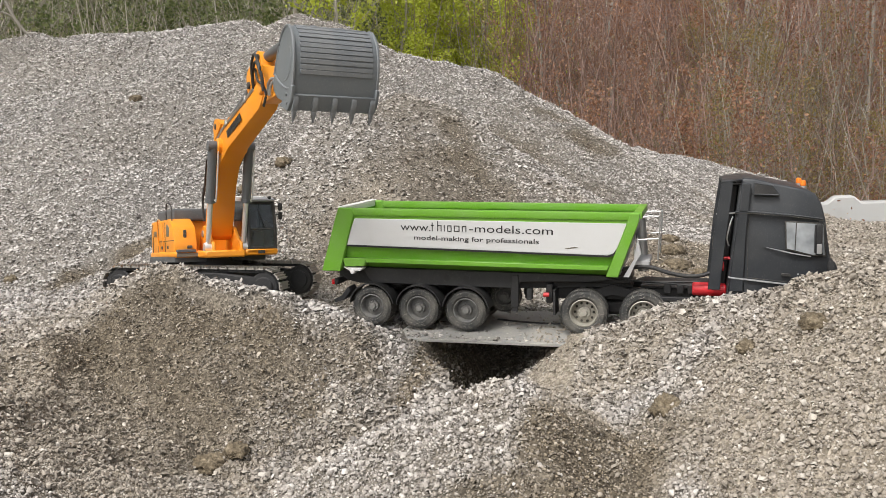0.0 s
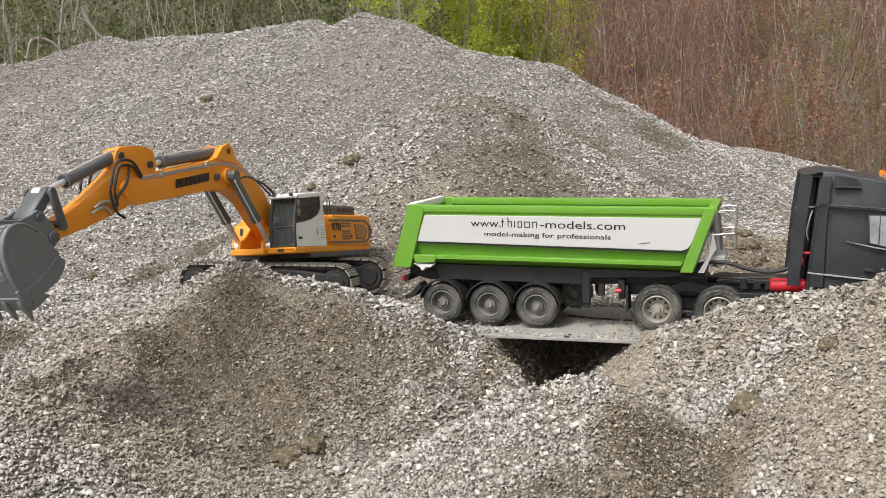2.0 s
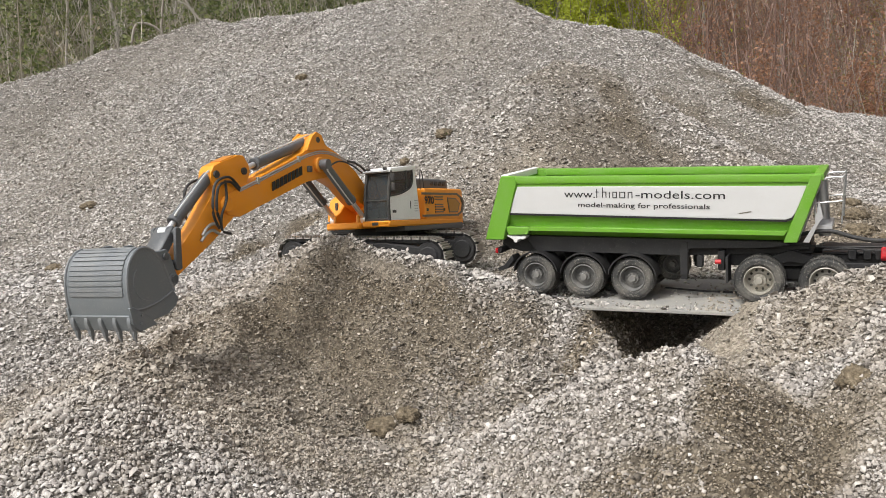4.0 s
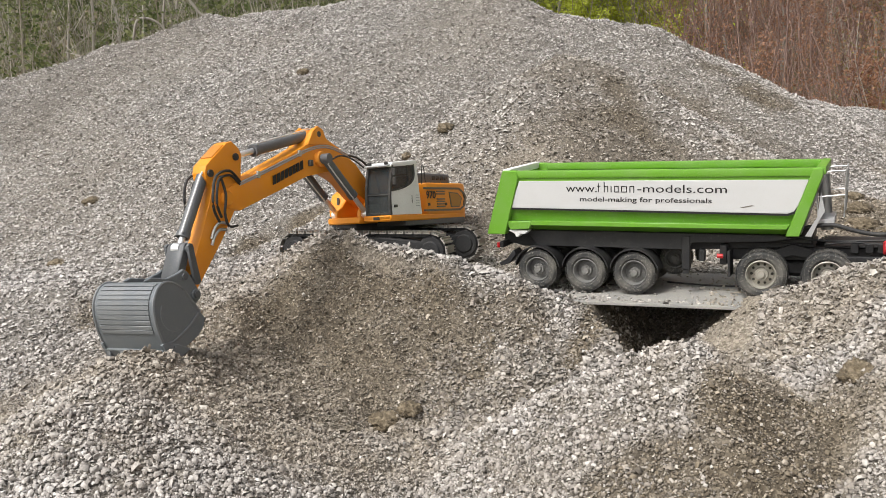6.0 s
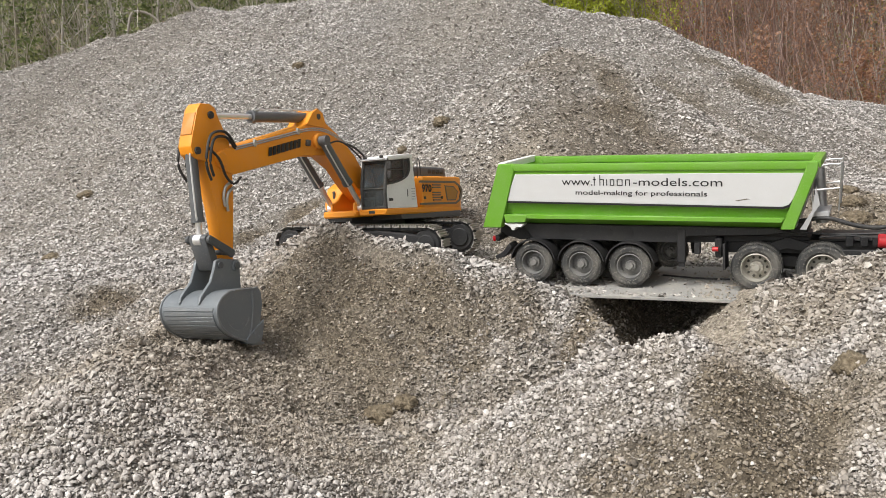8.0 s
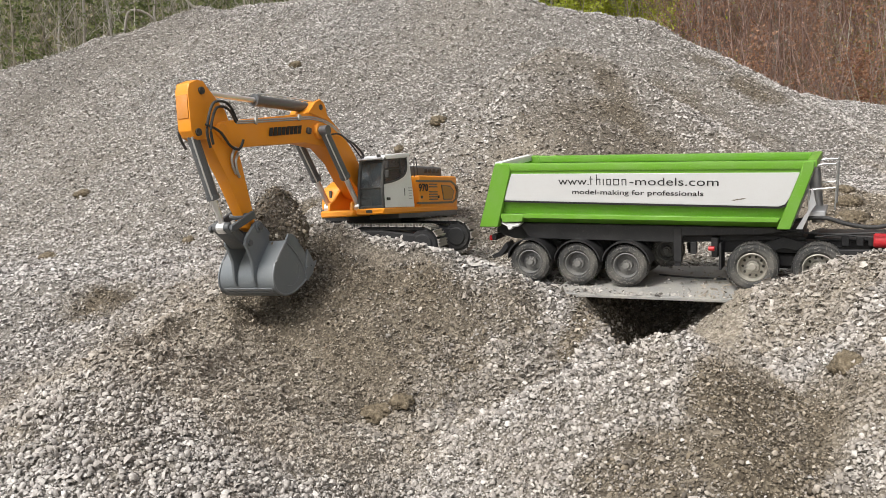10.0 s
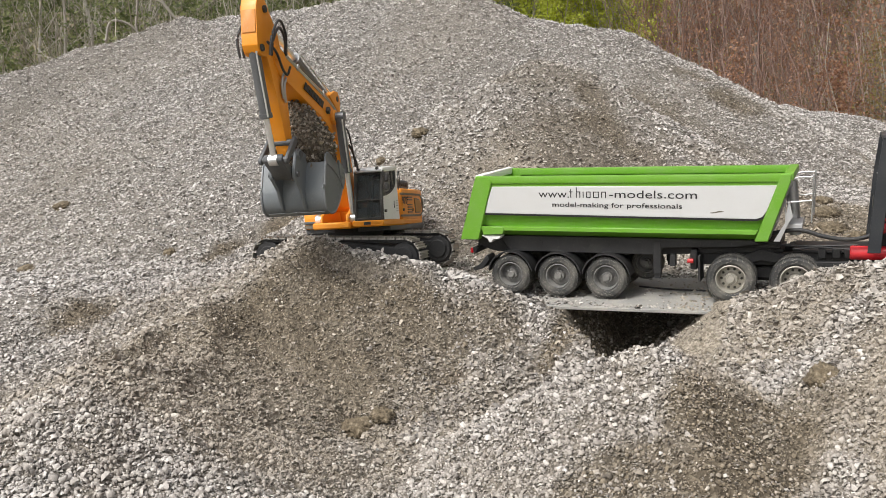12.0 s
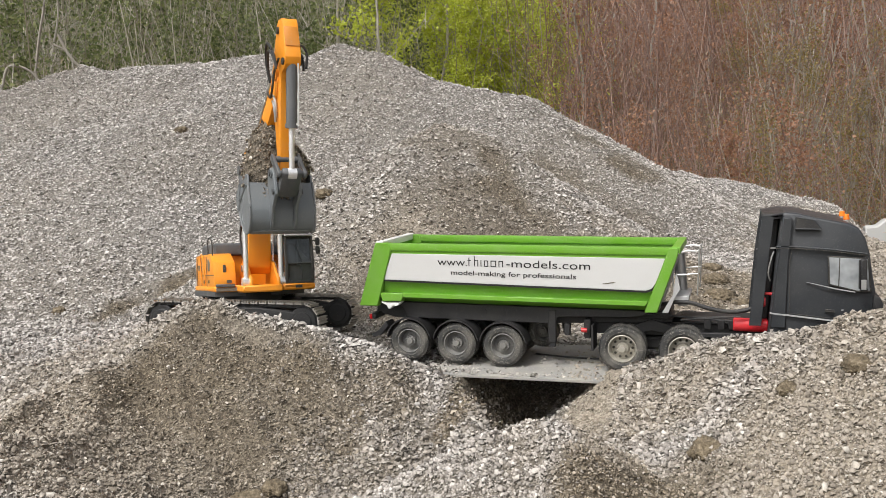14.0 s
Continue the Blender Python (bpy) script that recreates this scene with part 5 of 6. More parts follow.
    part("windscreen", prism([(x1 - 0.0005, 0.054), (x1 + 0.001, 0.054), (x1 - 0.0105, 0.110), (x1 - 0.012, 0.110)], y0 + 0.003, y1 - 0.004), GLASS, h, "tinted windscreen")
    part("lower_screen", box(x1 - 0.001, x1 + 0.0005, y0 + 0.003, y1 - 0.004, 0.017, 0.053), GLASS, h, "tinted lower pane")
    seat = box(0.030, 0.062, 0.054, 0.090, 0.026, 0.050, 0.004)
    prism([(0.024, 0.045), (0.034, 0.045), (0.030, 0.098), (0.020, 0.098)], 0.054, 0.090, 0.004, into=seat)
    part("seat", seat, SEATM, h, "brown driver's seat")
    part("console", prism([(0.070, 0.012), (0.104, 0.012), (0.100, 0.046), (0.092, 0.052), (0.084, 0.046)], 0.062, 0.082, 0.003), INNER, h)
    part("wiper", tube([(x1 + 0.003, 0.078, 0.056), (x1 - 0.004, 0.066, 0.094)], 0.0008, 5, smooth=False), INNER, h)
    for z in (0.098, 0.080):
        mir = box(x1 - 0.002, x1 + 0.003, y1 + 0.006, y1 + 0.015, z - 0.008, z + 0.008, 0.002)
        cyl((x1 - 0.008, y1 - 0.002, z + 0.002), (x1, y1 + 0.010, z + 0.002), 0.0011, 6, into=mir)
        part("mirror", mir, INNER, h)
    for y in (y0 + 0.008, y1 - 0.010):
        part("work_lamp", cyl((x1 - 0.008, y, 0.1175), (x1 - 0.001, y, 0.1170), 0.0030, 10), INNER, h)


def boom(ex):
    """Gooseneck boom: x from its foot to the stick's joint."""
    outline = [(-0.016, 0.004), (-0.006, -0.014), (0.014, -0.016), (0.060, 0.006), (0.110, 0.040), (0.165, 0.058), (0.240, 0.046), (0.440, -0.022), (0.470, -0.018), (0.486, -0.002), (0.480, 0.014), (0.462, 0.022),
               (0.300, 0.084), (0.246, 0.106), (0.221, 0.137), (0.205, 0.146), (0.188, 0.141), (0.172, 0.124), (0.120, 0.104), (0.070, 0.074), (0.020, 0.032)]
    bm = prism(outline, -0.022, 0.022, 0.003, seg=2)
    for v in bm.verts:
        k = 1.0 - 0.28 * max(0, min(1, (v.co.x - 0.12) / 0.34)) + 0.12 * max(0, min(1, (0.12 - v.co.x) / 0.12))
        v.co.y *= k
    b = part("boom", bm, ORANGE, ex, "orange gooseneck boom")
    mover(b, lambda t: slewed(t) @ in_plane(FOOT, joints(t)["b"]))
    b.scale = (BS, 1.0, BS)
    part("foot_tube", cyl((0, -0.030, 0), (0, 0.030, 0), 0.013, 18), ORANGE, b)
    part("ram_boss", cyl((L_ON_BOOM[0] / BS, -0.029, L_ON_BOOM[1] / BS), (L_ON_BOOM[0] / BS, 0.029, L_ON_BOOM[1] / BS), 0.016, 22, w=0.002), ORANGE, b)
    part("ram_pin", cyl((L_ON_BOOM[0] / BS, -0.042, L_ON_BOOM[1] / BS), (L_ON_BOOM[0] / BS, 0.042, L_ON_BOOM[1] / BS), 0.006, 14), STEEL, b)
    part("top_pin", cyl((K_ON_BOOM[0] / BS, -0.024, K_ON_BOOM[1] / BS), (K_ON_BOOM[0] / BS, 0.024, K_ON_BOOM[1] / BS), 0.006, 14), INNER, b)
    # hard lines along the top of both sides, hoses at their ends
    for v in (-0.0205, 0.0205):
        for k in (0, 1):
            z = 0.004 * k
            part("oil_pipe", tube([(0.100, v * 1.06, 0.092 + z), (0.165, v * 1.02, 0.106 + z), (0.225, v, 0.100 + z), (0.300, v * 0.95, 0.074 + z), (0.400, v * 0.86, 0.038 + z), (0.440, v * 0.8, 0.024 + z)], 0.0017, 6, 6), STEEL, b)
        part("pipe_clip", box(0.262, 0.270, min(v * 0.9, v * 1.12), max(v * 0.9, v * 1.12), 0.084, 0.096, 0.0006), STEEL, b)
        part("pipe_clip", box(0.386, 0.393, min(v * 0.8, v * 1.0), max(v * 0.8, v * 1.0), 0.038, 0.051, 0.0006), STEEL, b)
        part("boom_hose", tube([(0.440, v * 0.8, 0.026), (0.470, v * 1.1, 0.040), (0.505, v * 1.3, 0.030), (0.512, v * 1.3, -0.010), (0.500, v * 1.2, -0.034)], 0.0024, 7, 6), HOSE, b)
        part("boom_hose", tube([(0.438, v * 0.8, 0.030), (0.475, v * 1.2, 0.048), (0.518, v * 1.5, 0.034), (0.526, v * 1.5, -0.014), (0.508, v * 1.3, -0.042)], 0.0024, 7, 6), HOSE, b)
        part("boom_hose", tube([(0.100, v * 1.06, 0.094), (0.070, v * 1.2, 0.090), (0.030, v * 1.3, 0.070), (0.004, v * 1.2, 0.030)], 0.0024, 7, 6), HOSE, b)
        part("boom_hose", tube([(0.185, v * 1.4, 0.075), (0.150, v * 1.7, 0.090), (0.100, v * 1.5, 0.086), (0.050, v * 1.3, 0.070)], 0.0018, 7, 6), HOSE, b)
    for v in (-0.0223, 0.0215):
        bars = bmesh.new()
        for k in range(8):
            x = 0.256 + k * 0.0122
            z = 0.060 - (x - 0.256) * 0.36
            prism([(x, z), (x + 0.0096, z - 0.0034), (x + 0.0096, z + 0.0135), (x, z + 0.017)], v * 0.93, v * 0.93 + 0.0010, into=bars)
        part("name_bars", bars, INK, b, "black bars of a printed name")
    part("work_lamp", box(0.230, 0.240, 0.020, 0.027, 0.066, 0.078, 0.001), INNER, b)
    for v in (-0.023, 0.018):
        part("top_ear", prism([(0.172, 0.114), (0.242, 0.108), (0.222, 0.138), (0.206, 0.149), (0.188, 0.143)], v, v + 0.005, 0.001), ORANGE, b)
    return b


def stick(ex):
    outline = [(-0.090, 0.040), (-0.091, 0.020), (-0.086, 0.008), (-0.072, 0.001), (-0.030, -0.024), (0.000, -0.028), (0.060, -0.030), (0.160, -0.026), (0.180, -0.022), (0.186, -0.012), (0.176, -0.003), (0.080, 0.014), (0.020, 0.030),
               (0.004, 0.036), (0.001, 0.054), (-0.006, 0.062), (-0.018, 0.066), (-0.034, 0.062), (-0.080, 0.048)]
    bm = prism(outline, -0.0140, 0.0140, 0.0014, seg=2)
    for v in bm.verts:
        v.co.y *= 1.0 - 0.22 * max(0, min(1, (v.co.x - 0.02) / 0.14))
    s = part("stick", bm, ORANGE, ex, "orange dipper stick")
    mover(s, lambda t: slewed(t) @ in_plane(joints(t)["J"], joints(t)["s"]))
    part("joint_boss", cyl((0, -0.0195, 0), (0, 0.0195, 0), 0.013, 20, w=0.0015), ORANGE, s)
    for p in (E_ON_STICK, Q_ON_STICK):
        part("stick_pin", cyl((p[0], -0.0175, p[1]), (p[0], 0.0175, p[1]), 0.0062, 14), INNER, s)
    part("rocker_pin", cyl((ROCK_ON_STICK[0], -0.026, ROCK_ON_STICK[1]), (ROCK_ON_STICK[0], 0.026, ROCK_ON_STICK[1]), 0.006, 14), DARKGREY, s)
    # a raised plate in darker orange paints the shade of a sunk end
    part("end_recess_shade", prism([(-0.038, 0.0600), (-0.038, 0.0625), (-0.074, 0.0515), (-0.074, 0.0490)], -0.012, 0.012, 0.0004), INSET, s, "end plate of the stick, darker orange for a recess's shade")
    for v in (-0.0185, 0.0185):
        part("stick_hose", tube([(-0.020, v, 0.035), (0.000, v * 1.15, 0.010), (0.028, v * 1.2, -0.004), (0.040, v * 1.15, -0.024), (0.028, v * 1.2, -0.040)], 0.0022, 7, 6), HOSE, s)
        part("stick_pipe", tube([(0.036, v * 0.9, -0.022), (0.046, v * 0.95, -0.006), (0.062, v * 0.9, -0.002), (0.078, v * 0.86, -0.006)], 0.0026, 7, 5), STEEL, s)
        part("stick_pipe", tube([(0.046, v * 0.9, -0.026), (0.056, v * 0.95, -0.012), (0.072, v * 0.9, -0.009), (0.086, v * 0.86, -0.012)], 0.0026, 7, 5), STEEL, s)
    return s


def bucket(ex):
    """Digging bucket: x from its pin to the teeth, z to its back."""
    back = [(0.038, 0.002), (0.038, 0.046), (0.041, 0.062), (0.048, 0.076), (0.059, 0.0855), (0.0735, 0.0880), (0.092, 0.0805), (0.106, 0.065), (0.1165, 0.044), (0.1235, 0.020), (0.1275, -0.003)]
    back = [(p.x, p.z) for p in spline([(x, 0, z) for x, z in back], 3)]
    inn = [(x - 0.0036 * min(1, max(-1, (x - 0.072) / 0.04)), z - 0.0040 * min(1, max(0, z / 0.085))) for x, z in reversed(back)]
    w = 0.0575

    def flare(x):
        return 1 + 0.06 * max(0, min(1, x / 0.13))

    shell = prism(back + inn, -w, w, 0.0)
    for v in shell.verts:
        v.co.y *= flare(v.co.x)
    k = part("bucket", shell, BUCKET, ex, "grey steel digging bucket with five teeth", smooth=35)
    mover(k, lambda t: slewed(t) @ in_plane(joints(t)["T"], joints(t)["c"]))
    for s in (-1, 1):
        sp = prism([(0.036, -0.012)] + back[:] + [(0.125, -0.008), (0.108, -0.010), (0.088, -0.015), (0.066, -0.021), (0.046, -0.019)], s * w * 1.01 - 0.0018, s * w * 1.01 + 0.0018, 0.0007)
        for v in sp.verts:
            v.co.y *= flare(v.co.x)
        part("side_plate", sp, BUCKET, k)

        def on_side(x, z, out=0.0022):
            return (x, s * (w * 1.01 * flare(x) + out), z)

        part("edge_bead", tube([on_side(x, z, 0.0014) for x, z in back], 0.0022, 6, 1), WEAR, k)
        part("mouth_bar", tube([on_side(0.042, 0.004), on_side(0.068, 0.004), on_side(0.100, 0.010), on_side(0.118, 0.018)], 0.0017, 6, 4), WEAR, k)
        ring = [on_side(0.076 + 0.027 * math.cos(radians(a)), 0.040 + 0.027 * math.sin(radians(a)), 0.0016) for a in range(-70, 71, 14)]
        part("weld_ring", tube(ring, 0.0010, 5, 2), WEAR, k)
        cut = prism([(0.092, -0.021), (0.126, -0.013), (0.1315, 0.004), (0.127, 0.026), (0.119, 0.024), (0.104, 0.002)], s * (w * 1.075 + 0.001) - 0.0026, s * (w * 1.075 + 0.001) + 0.0026, 0.001)
        part("side_cutter", cut, BUCKET, k)
        for x, z in ((0.112, 0.006), (0.119, -0.004)):
            part("cutter_bolt", cyl((x, s * w * 1.07, z), (x, s * (w * 1.075 + 0.0055), z), 0.0022, 6), WEAR, k)
        v = 0.0215
        part("hinge_plate", prism([(-0.010, -0.006), (0.0, -0.011), (0.041, -0.012), (0.041, 0.050), (0.044, 0.070), (0.058, 0.0880), (0.046, 0.084), (0.024, 0.060), (0.002, 0.050), (-0.010, 0.047), (-0.014, 0.036)], s * v - 0.003, s * v + 0.003, 0.001), BUCKET, k)
        part("pin_boss", cyl((0, s * (v - 0.005), 0), (0, s * (v + 0.006), 0), 0.0095, 18, w=0.001), BUCKET, k)
    part("hinge_pin", cyl((0, -0.030, 0), (0, 0.030, 0), 0.0060, 14), DARKGREY, k)
    part("ear_pin", cyl((EAR_ON_BUCKET[0], -0.028, EAR_ON_BUCKET[1]), (EAR_ON_BUCKET[0], 0.028, EAR_ON_BUCKET[1]), 0.0055, 14), DARKGREY, k)
    part("lip", box(0.1245, 0.1290, -w * 1.06, w * 1.06, -0.010, 0.014, 0.001), BUCKET, k)
    # flat wear strips across the back, with narrow gaps between them
    path = spline([(x, 0, z) for x, z in back], 6)
    d = [0.0]
    for a, b in zip(path, path[1:]):
        d.append(d[-1] + (b - a).length)
    first = min(range(len(path)), key=lambda q: (path[q].x - 0.066) ** 2 + (path[q].z - 0.0885) ** 2)
    for i in range(11):
        g = d[first] + i * 0.0074
        j = min(range(len(d)), key=lambda q: abs(d[q] - g))
        p, q = path[j], path[min(j + 1, len(path) - 1)]
        a = math.atan2(q.z - p.z, q.x - p.x)
        part("wear_strip", box(-0.0031, 0.0031, -w * 0.93, w * 0.93, -0.0002, 0.0016, 0.0004), WEAR, k, m=Matrix.Translation((p.x, 0, p.z)) @ Matrix.Rotation(-a, 4, "Y"))
    for i in range(5):
        y = (-1 + i / 2) * w * 1.0
        hold = prism([(0.1255, 0.011), (0.1290, 0.012), (0.1330, 0.005), (0.1340, -0.004), (0.1330, -0.011), (0.1265, -0.011)], y - 0.0040, y + 0.0040, 0.0018, seg=2)
        ad = part("tooth_holder", hold, WEAR, k)
        tooth = prism([(0.1265, -0.009), (0.1335, -0.009), (0.1345, -0.016), (0.1340, -0.026), (0.1325, -0.026), (0.1280, -0.016)], y - 0.0032, y + 0.0032, 0.0005)
        for v in tooth.verts:
            v.co.y = y + (v.co.y - y) * (1 - 0.7 * max(0, min(1, (-0.010 - v.co.z) / 0.016)))
        part("tooth", tooth, WEAR, ad, "worn pointed steel tooth")
    return k


def ram(ex, name, frm, to, rb, rr, barrel_len, v, rod_len):
    """A hydraulic ram: barrel at one end, chrome rod to the other."""
    bar = cyl((-0.004, 0, 0), (barrel_len, 0, 0), rb, 20, w=0.001)
    cyl((barrel_len - 0.008, 0, 0), (barrel_len, 0, 0), rb * 1.15, 20, into=bar)
    cyl((0, -rb * 1.1, 0), (0, rb * 1.1, 0), rb * 1.05, 16, into=bar)
    b = part(name + "_barrel", bar, RAMGREY, ex, "dark grey hydraulic cylinder")
    rod = cyl((0.004, 0, 0), (rod_len, 0, 0), rr, 14)
    cyl((0, -rr * 1.6, 0), (0, rr * 1.6, 0), rr * 2.0, 14, into=rod)
    r = part(name + "_rod", rod, CHROME, ex, "chrome piston rod")
    part("ram_pipe", tube([(0.006, rb * 0.9, rb * 1.0), (0.012, rb * 0.9, rb * 1.25), (barrel_len * 0.9, rb * 0.9, rb * 1.25), (barrel_len * 0.93, rb * 0.7, rb * 0.9)], 0.0015, 6, 3), PIPEM, b)

    def ends(t):
        g = joints(t)
        return (frm(g), to(g))

    mover(b, lambda t: slewed(t) @ in_plane(ends(t)[0], towards(*ends(t)), v))
    mover(r, lambda t: slewed(t) @ in_plane(ends(t)[1], towards(*reversed(ends(t))), v))


def links(ex):
    for v in (-0.0235, 0.0235):
        rk = prism([(-0.008, -0.007), (ROCK + 0.006, -0.006), (ROCK + 0.009, 0.0), (ROCK + 0.006, 0.006), (-0.008, 0.007), (-0.011, 0)], -0.003, 0.003, 0.001)
        ob = part("rocker", rk, DARKGREY, ex, "dark grey rocker link")
        mover(ob, lambda t, v=v: slewed(t) @ in_plane(joints(t)["N"], towards(joints(t)["N"], joints(t)["M"]), v))
    hl = prism([(-0.007, -0.008), (LINK + 0.006, -0.009), (LINK + 0.009, 0.0), (LINK + 0.006, 0.009), (-0.007, 0.008), (-0.010, 0)], -0.0175, 0.0175, 0.002)
    cyl((0, -0.027, 0), (0, 0.027, 0), 0.0055, 14, into=hl)
    ob = part("bucket_link", hl, DARKGREY, ex, "dark grey bucket link")
    mover(ob, lambda t: slewed(t) @ in_plane(joints(t)["M"], towards(joints(t)["M"], joints(t)["ear"])))


def excavator():
    ex = empty("excavator", TILT)
    tagged(ex, "orange crawler excavator with white cab and grey bucket", "excavator")
    tracks(ex)
    house(ex)
    boom(ex)
    stick(ex)
    bucket(ex)
    for v in (-0.0355, 0.0355):
        ram(ex, "boom_ram", lambda g: g["L"], lambda g: RAM_FOOT, 0.0092, 0.0052, 0.112, v, 0.120)
    ram(ex, "stick_ram", lambda g: g["K"], lambda g: g["E"], 0.0098, 0.005, 0.172, 0.0, 0.175)
    ram(ex, "bucket_ram", lambda g: g["Q"], lambda g: g["M"], 0.0098, 0.005, 0.116, 0.0, 0.105)
    links(ex)
    return ex


def load():
    """The heap of damp gravel that the bucket digs out of the bank and carries."""
    bm = bmesh.new()
    bmesh.ops.create_icosphere(bm, subdivisions=4, radius=1)
    for v in bm.verts:
        d = v.co.normalized()
        n = 1 + 0.16 * noise.noise(d * 2.1) + 0.08 * noise.noise(d * 6.0) + 0.05 * noise.noise(d * 15.0)
        deep = max(0.0, min(1.0, 0.5 + 2.2 * d.z))
        v.co = Vector((0.074 + (0.052 - 0.012 * deep) * d.x * n - 0.034 * max(0.0, -d.z) ** 1.5, (0.062 - 0.012 * deep) * d.y * n, -0.004 + (0.068 if d.z > 0 else 0.112) * d.z * n))
    me = bpy.data.meshes.new("gravel_load")
    bm.to_mesh(me)
    co = np.empty(len(me.vertices) * 3)
    me.vertices.foreach_get("co", co)
    bm.free()
    put_attr(me, "fines", np.full(len(me.vertices), 0.85))
    put_attr(me, "litter", np.zeros(len(me.vertices)))
    put_attr(me, "sand", np.zeros(len(me.vertices)))
    ob = link_mesh("gravel_load", me, BED, smooth=60)
    tagged(ob, "heap of damp brown gravel carried in the bucket", "gravel", kind="stuff")
    co = co.reshape(-1, 3)
    rng = np.random.default_rng(11)
    pick = rng.integers(0, len(co), 3500)
    p = co[pick] + rng.normal(0, 0.002, (3500, 3))
    st = scatter("load_stones", p[:, 0], p[:, 1], p[:, 2], np.clip(rng.uniform(0.55, 1.1, 3500), 0, 1), np.clip(rng.lognormal(-5.6, 0.3, 3500), 0.0025, 0.008), CHIP, CHIP_F, 12, "damp stones of the bucket load", tilt=1.2)
    st.parent = ob
    for key in ("category", "kind"):
        del st[key]
    bank = Matrix.Translation((-0.33, -0.50, -0.17))

    def where(t):
        g = TILT @ slewed(t) @ in_plane(joints(t)["T"], joints(t)["c"])
        return g if t >= 9.0 else None

    rows = [(0.0, bank @ pose(0, 0, 0, 0, 40, 0)), (8.0, bank @ pose(0, 0, 0, 0, 40, 0))]
    return ob, where, rows


# woods behind the heaps
def sticks(name, roots, tips, r0, r1, material, label, jitter=0.0, seed=1, category="undergrowth", bends=2):
    """Many thin tapered stems in one object, each three-sided and bent once or twice."""
    rng = np.random.default_rng(seed)
    n = len(roots)
    rings = []
    for k in range(bends + 2):
        u = k / (bends + 1)
        c = roots + (tips - roots) * u
        if 0 < k:
            c = c + rng.normal(0, 1, (n, 3)) * jitter[:, None] * np.array([1, 1, 0.3]) * (0.5 + 0.5 * u)
        r = (r0 + (r1 - r0) * u)[:, None]
        ring = np.stack([c + r * np.array([math.cos(a), math.sin(a), 0.0]) for a in (0.3, 2.4, 4.5)], 1)
        rings.append(ring)
    v = np.stack(rings, 1).reshape(n, -1, 3)
    f = []
    for k in range(bends + 1):
        for j in range(3):
            a, b = 3 * k + j, 3 * k + (j + 1) % 3
            f.append((a, b, b + 3, a + 3))
    f = np.array(f)
    fc = f[None] + (np.arange(n) * v.shape[1])[:, None, None]
    me = raw_mesh(name, v.reshape(-1, 3), fc.reshape(-1, 4))
    return tagged(link_mesh(name, me, material, smooth=0), label, category, kind="stuff")


def foliage(name, c, size, material, label, seed=2, category="foliage"):
    """Many single leaves in one object, each a folded quad."""
    rng = np.random.default_rng(seed)
    n = len(c)
    leaf = np.array([(-0.5, 0, 0), (0, -0.32, 0.08), (0.5, 0, 0), (0, 0.32, 0.08)])
    v = leaf[None] * size[:, None, None]
    v = np.einsum("nij,nkj->nki", turns(rng, n, 0.9), v) + c[:, None]
    f = np.array([(0, 1, 2), (0, 2, 3)])
    fc = f[None] + (np.arange(n) * 4)[:, None, None]
    me = raw_mesh(name, v.reshape(-1, 3), fc.reshape(-1, 3))
    return tagged(link_mesh(name, me, material, smooth=0), label, category, kind="stuff")


def band(rng, n, a0, a1, d0, d1):
    """Places between two bearings (degrees left of ahead) and two distances from the viewing place."""
    a = np.radians(rng.uniform(a0, a1, n))
    d = np.sqrt(rng.uniform(d0 * d0, d1 * d1, n))
    x, y = 0.65 - d * np.sin(a), -1.54 + d * np.cos(a)
    return x, y, height(x, y)


def thicket(rng, a0, a1, d0, d1, n, tall, twig, leaf, leaf_n, leaf_size, label, leaf_label, low=0.0, r=0.012, seed=3):
    """A stretch of shrubby wood: stems, side twigs and leaves."""
    x, y, z = band(rng, n, a0, a1, d0, d1)
    h = tall * rng.uniform(0.55, 1.15, n)
    root = np.stack([x, y, z - 0.1], -1)
    tip = root + np.stack([rng.normal(0, 0.2, n) * h, rng.normal(0, 0.2, n) * h, h], -1)
    sticks("thicket", root, tip, np.full(n, r) * rng.uniform(0.5, 1.5, n), np.full(n, 0.003), twig, label, h * 0.05, seed)
    # side twigs
    m = n * 14
    i = rng.integers(0, n, m)
    u = rng.uniform(0.12, 1.0, m)
    a = root[i] + (tip[i] - root[i]) * u[:, None]
    ln = rng.uniform(0.10, 0.32, m) * h[i] * (1.15 - u)
    b = a + np.stack([rng.normal(0, 0.6, m) * ln, rng.normal(0, 0.6, m) * ln, rng.uniform(0.3, 1.0, m) * ln], -1)
    sticks("twigs", a, b, np.full(m, r * 0.42), np.full(m, 0.0016), twig, label, ln * 0.05, seed + 1, bends=1)
    if leaf_n:
        bushy = rng.lognormal(0, 1.25, n)[i]
        i = rng.choice(m, leaf_n, p=bushy / bushy.sum())
        c = a[i] + (b[i] - a[i]) * rng.uniform(0.1, 1.1, (leaf_n, 1)) + rng.normal(0, 0.05, (leaf_n, 3))
        c[:, 2] = np.maximum(c[:, 2], height(c[:, 0], c[:, 1]) + low)
        foliage("foliage", c, leaf_size * rng.uniform(0.6, 1.4, leaf_n), leaf, leaf_label, seed + 2)


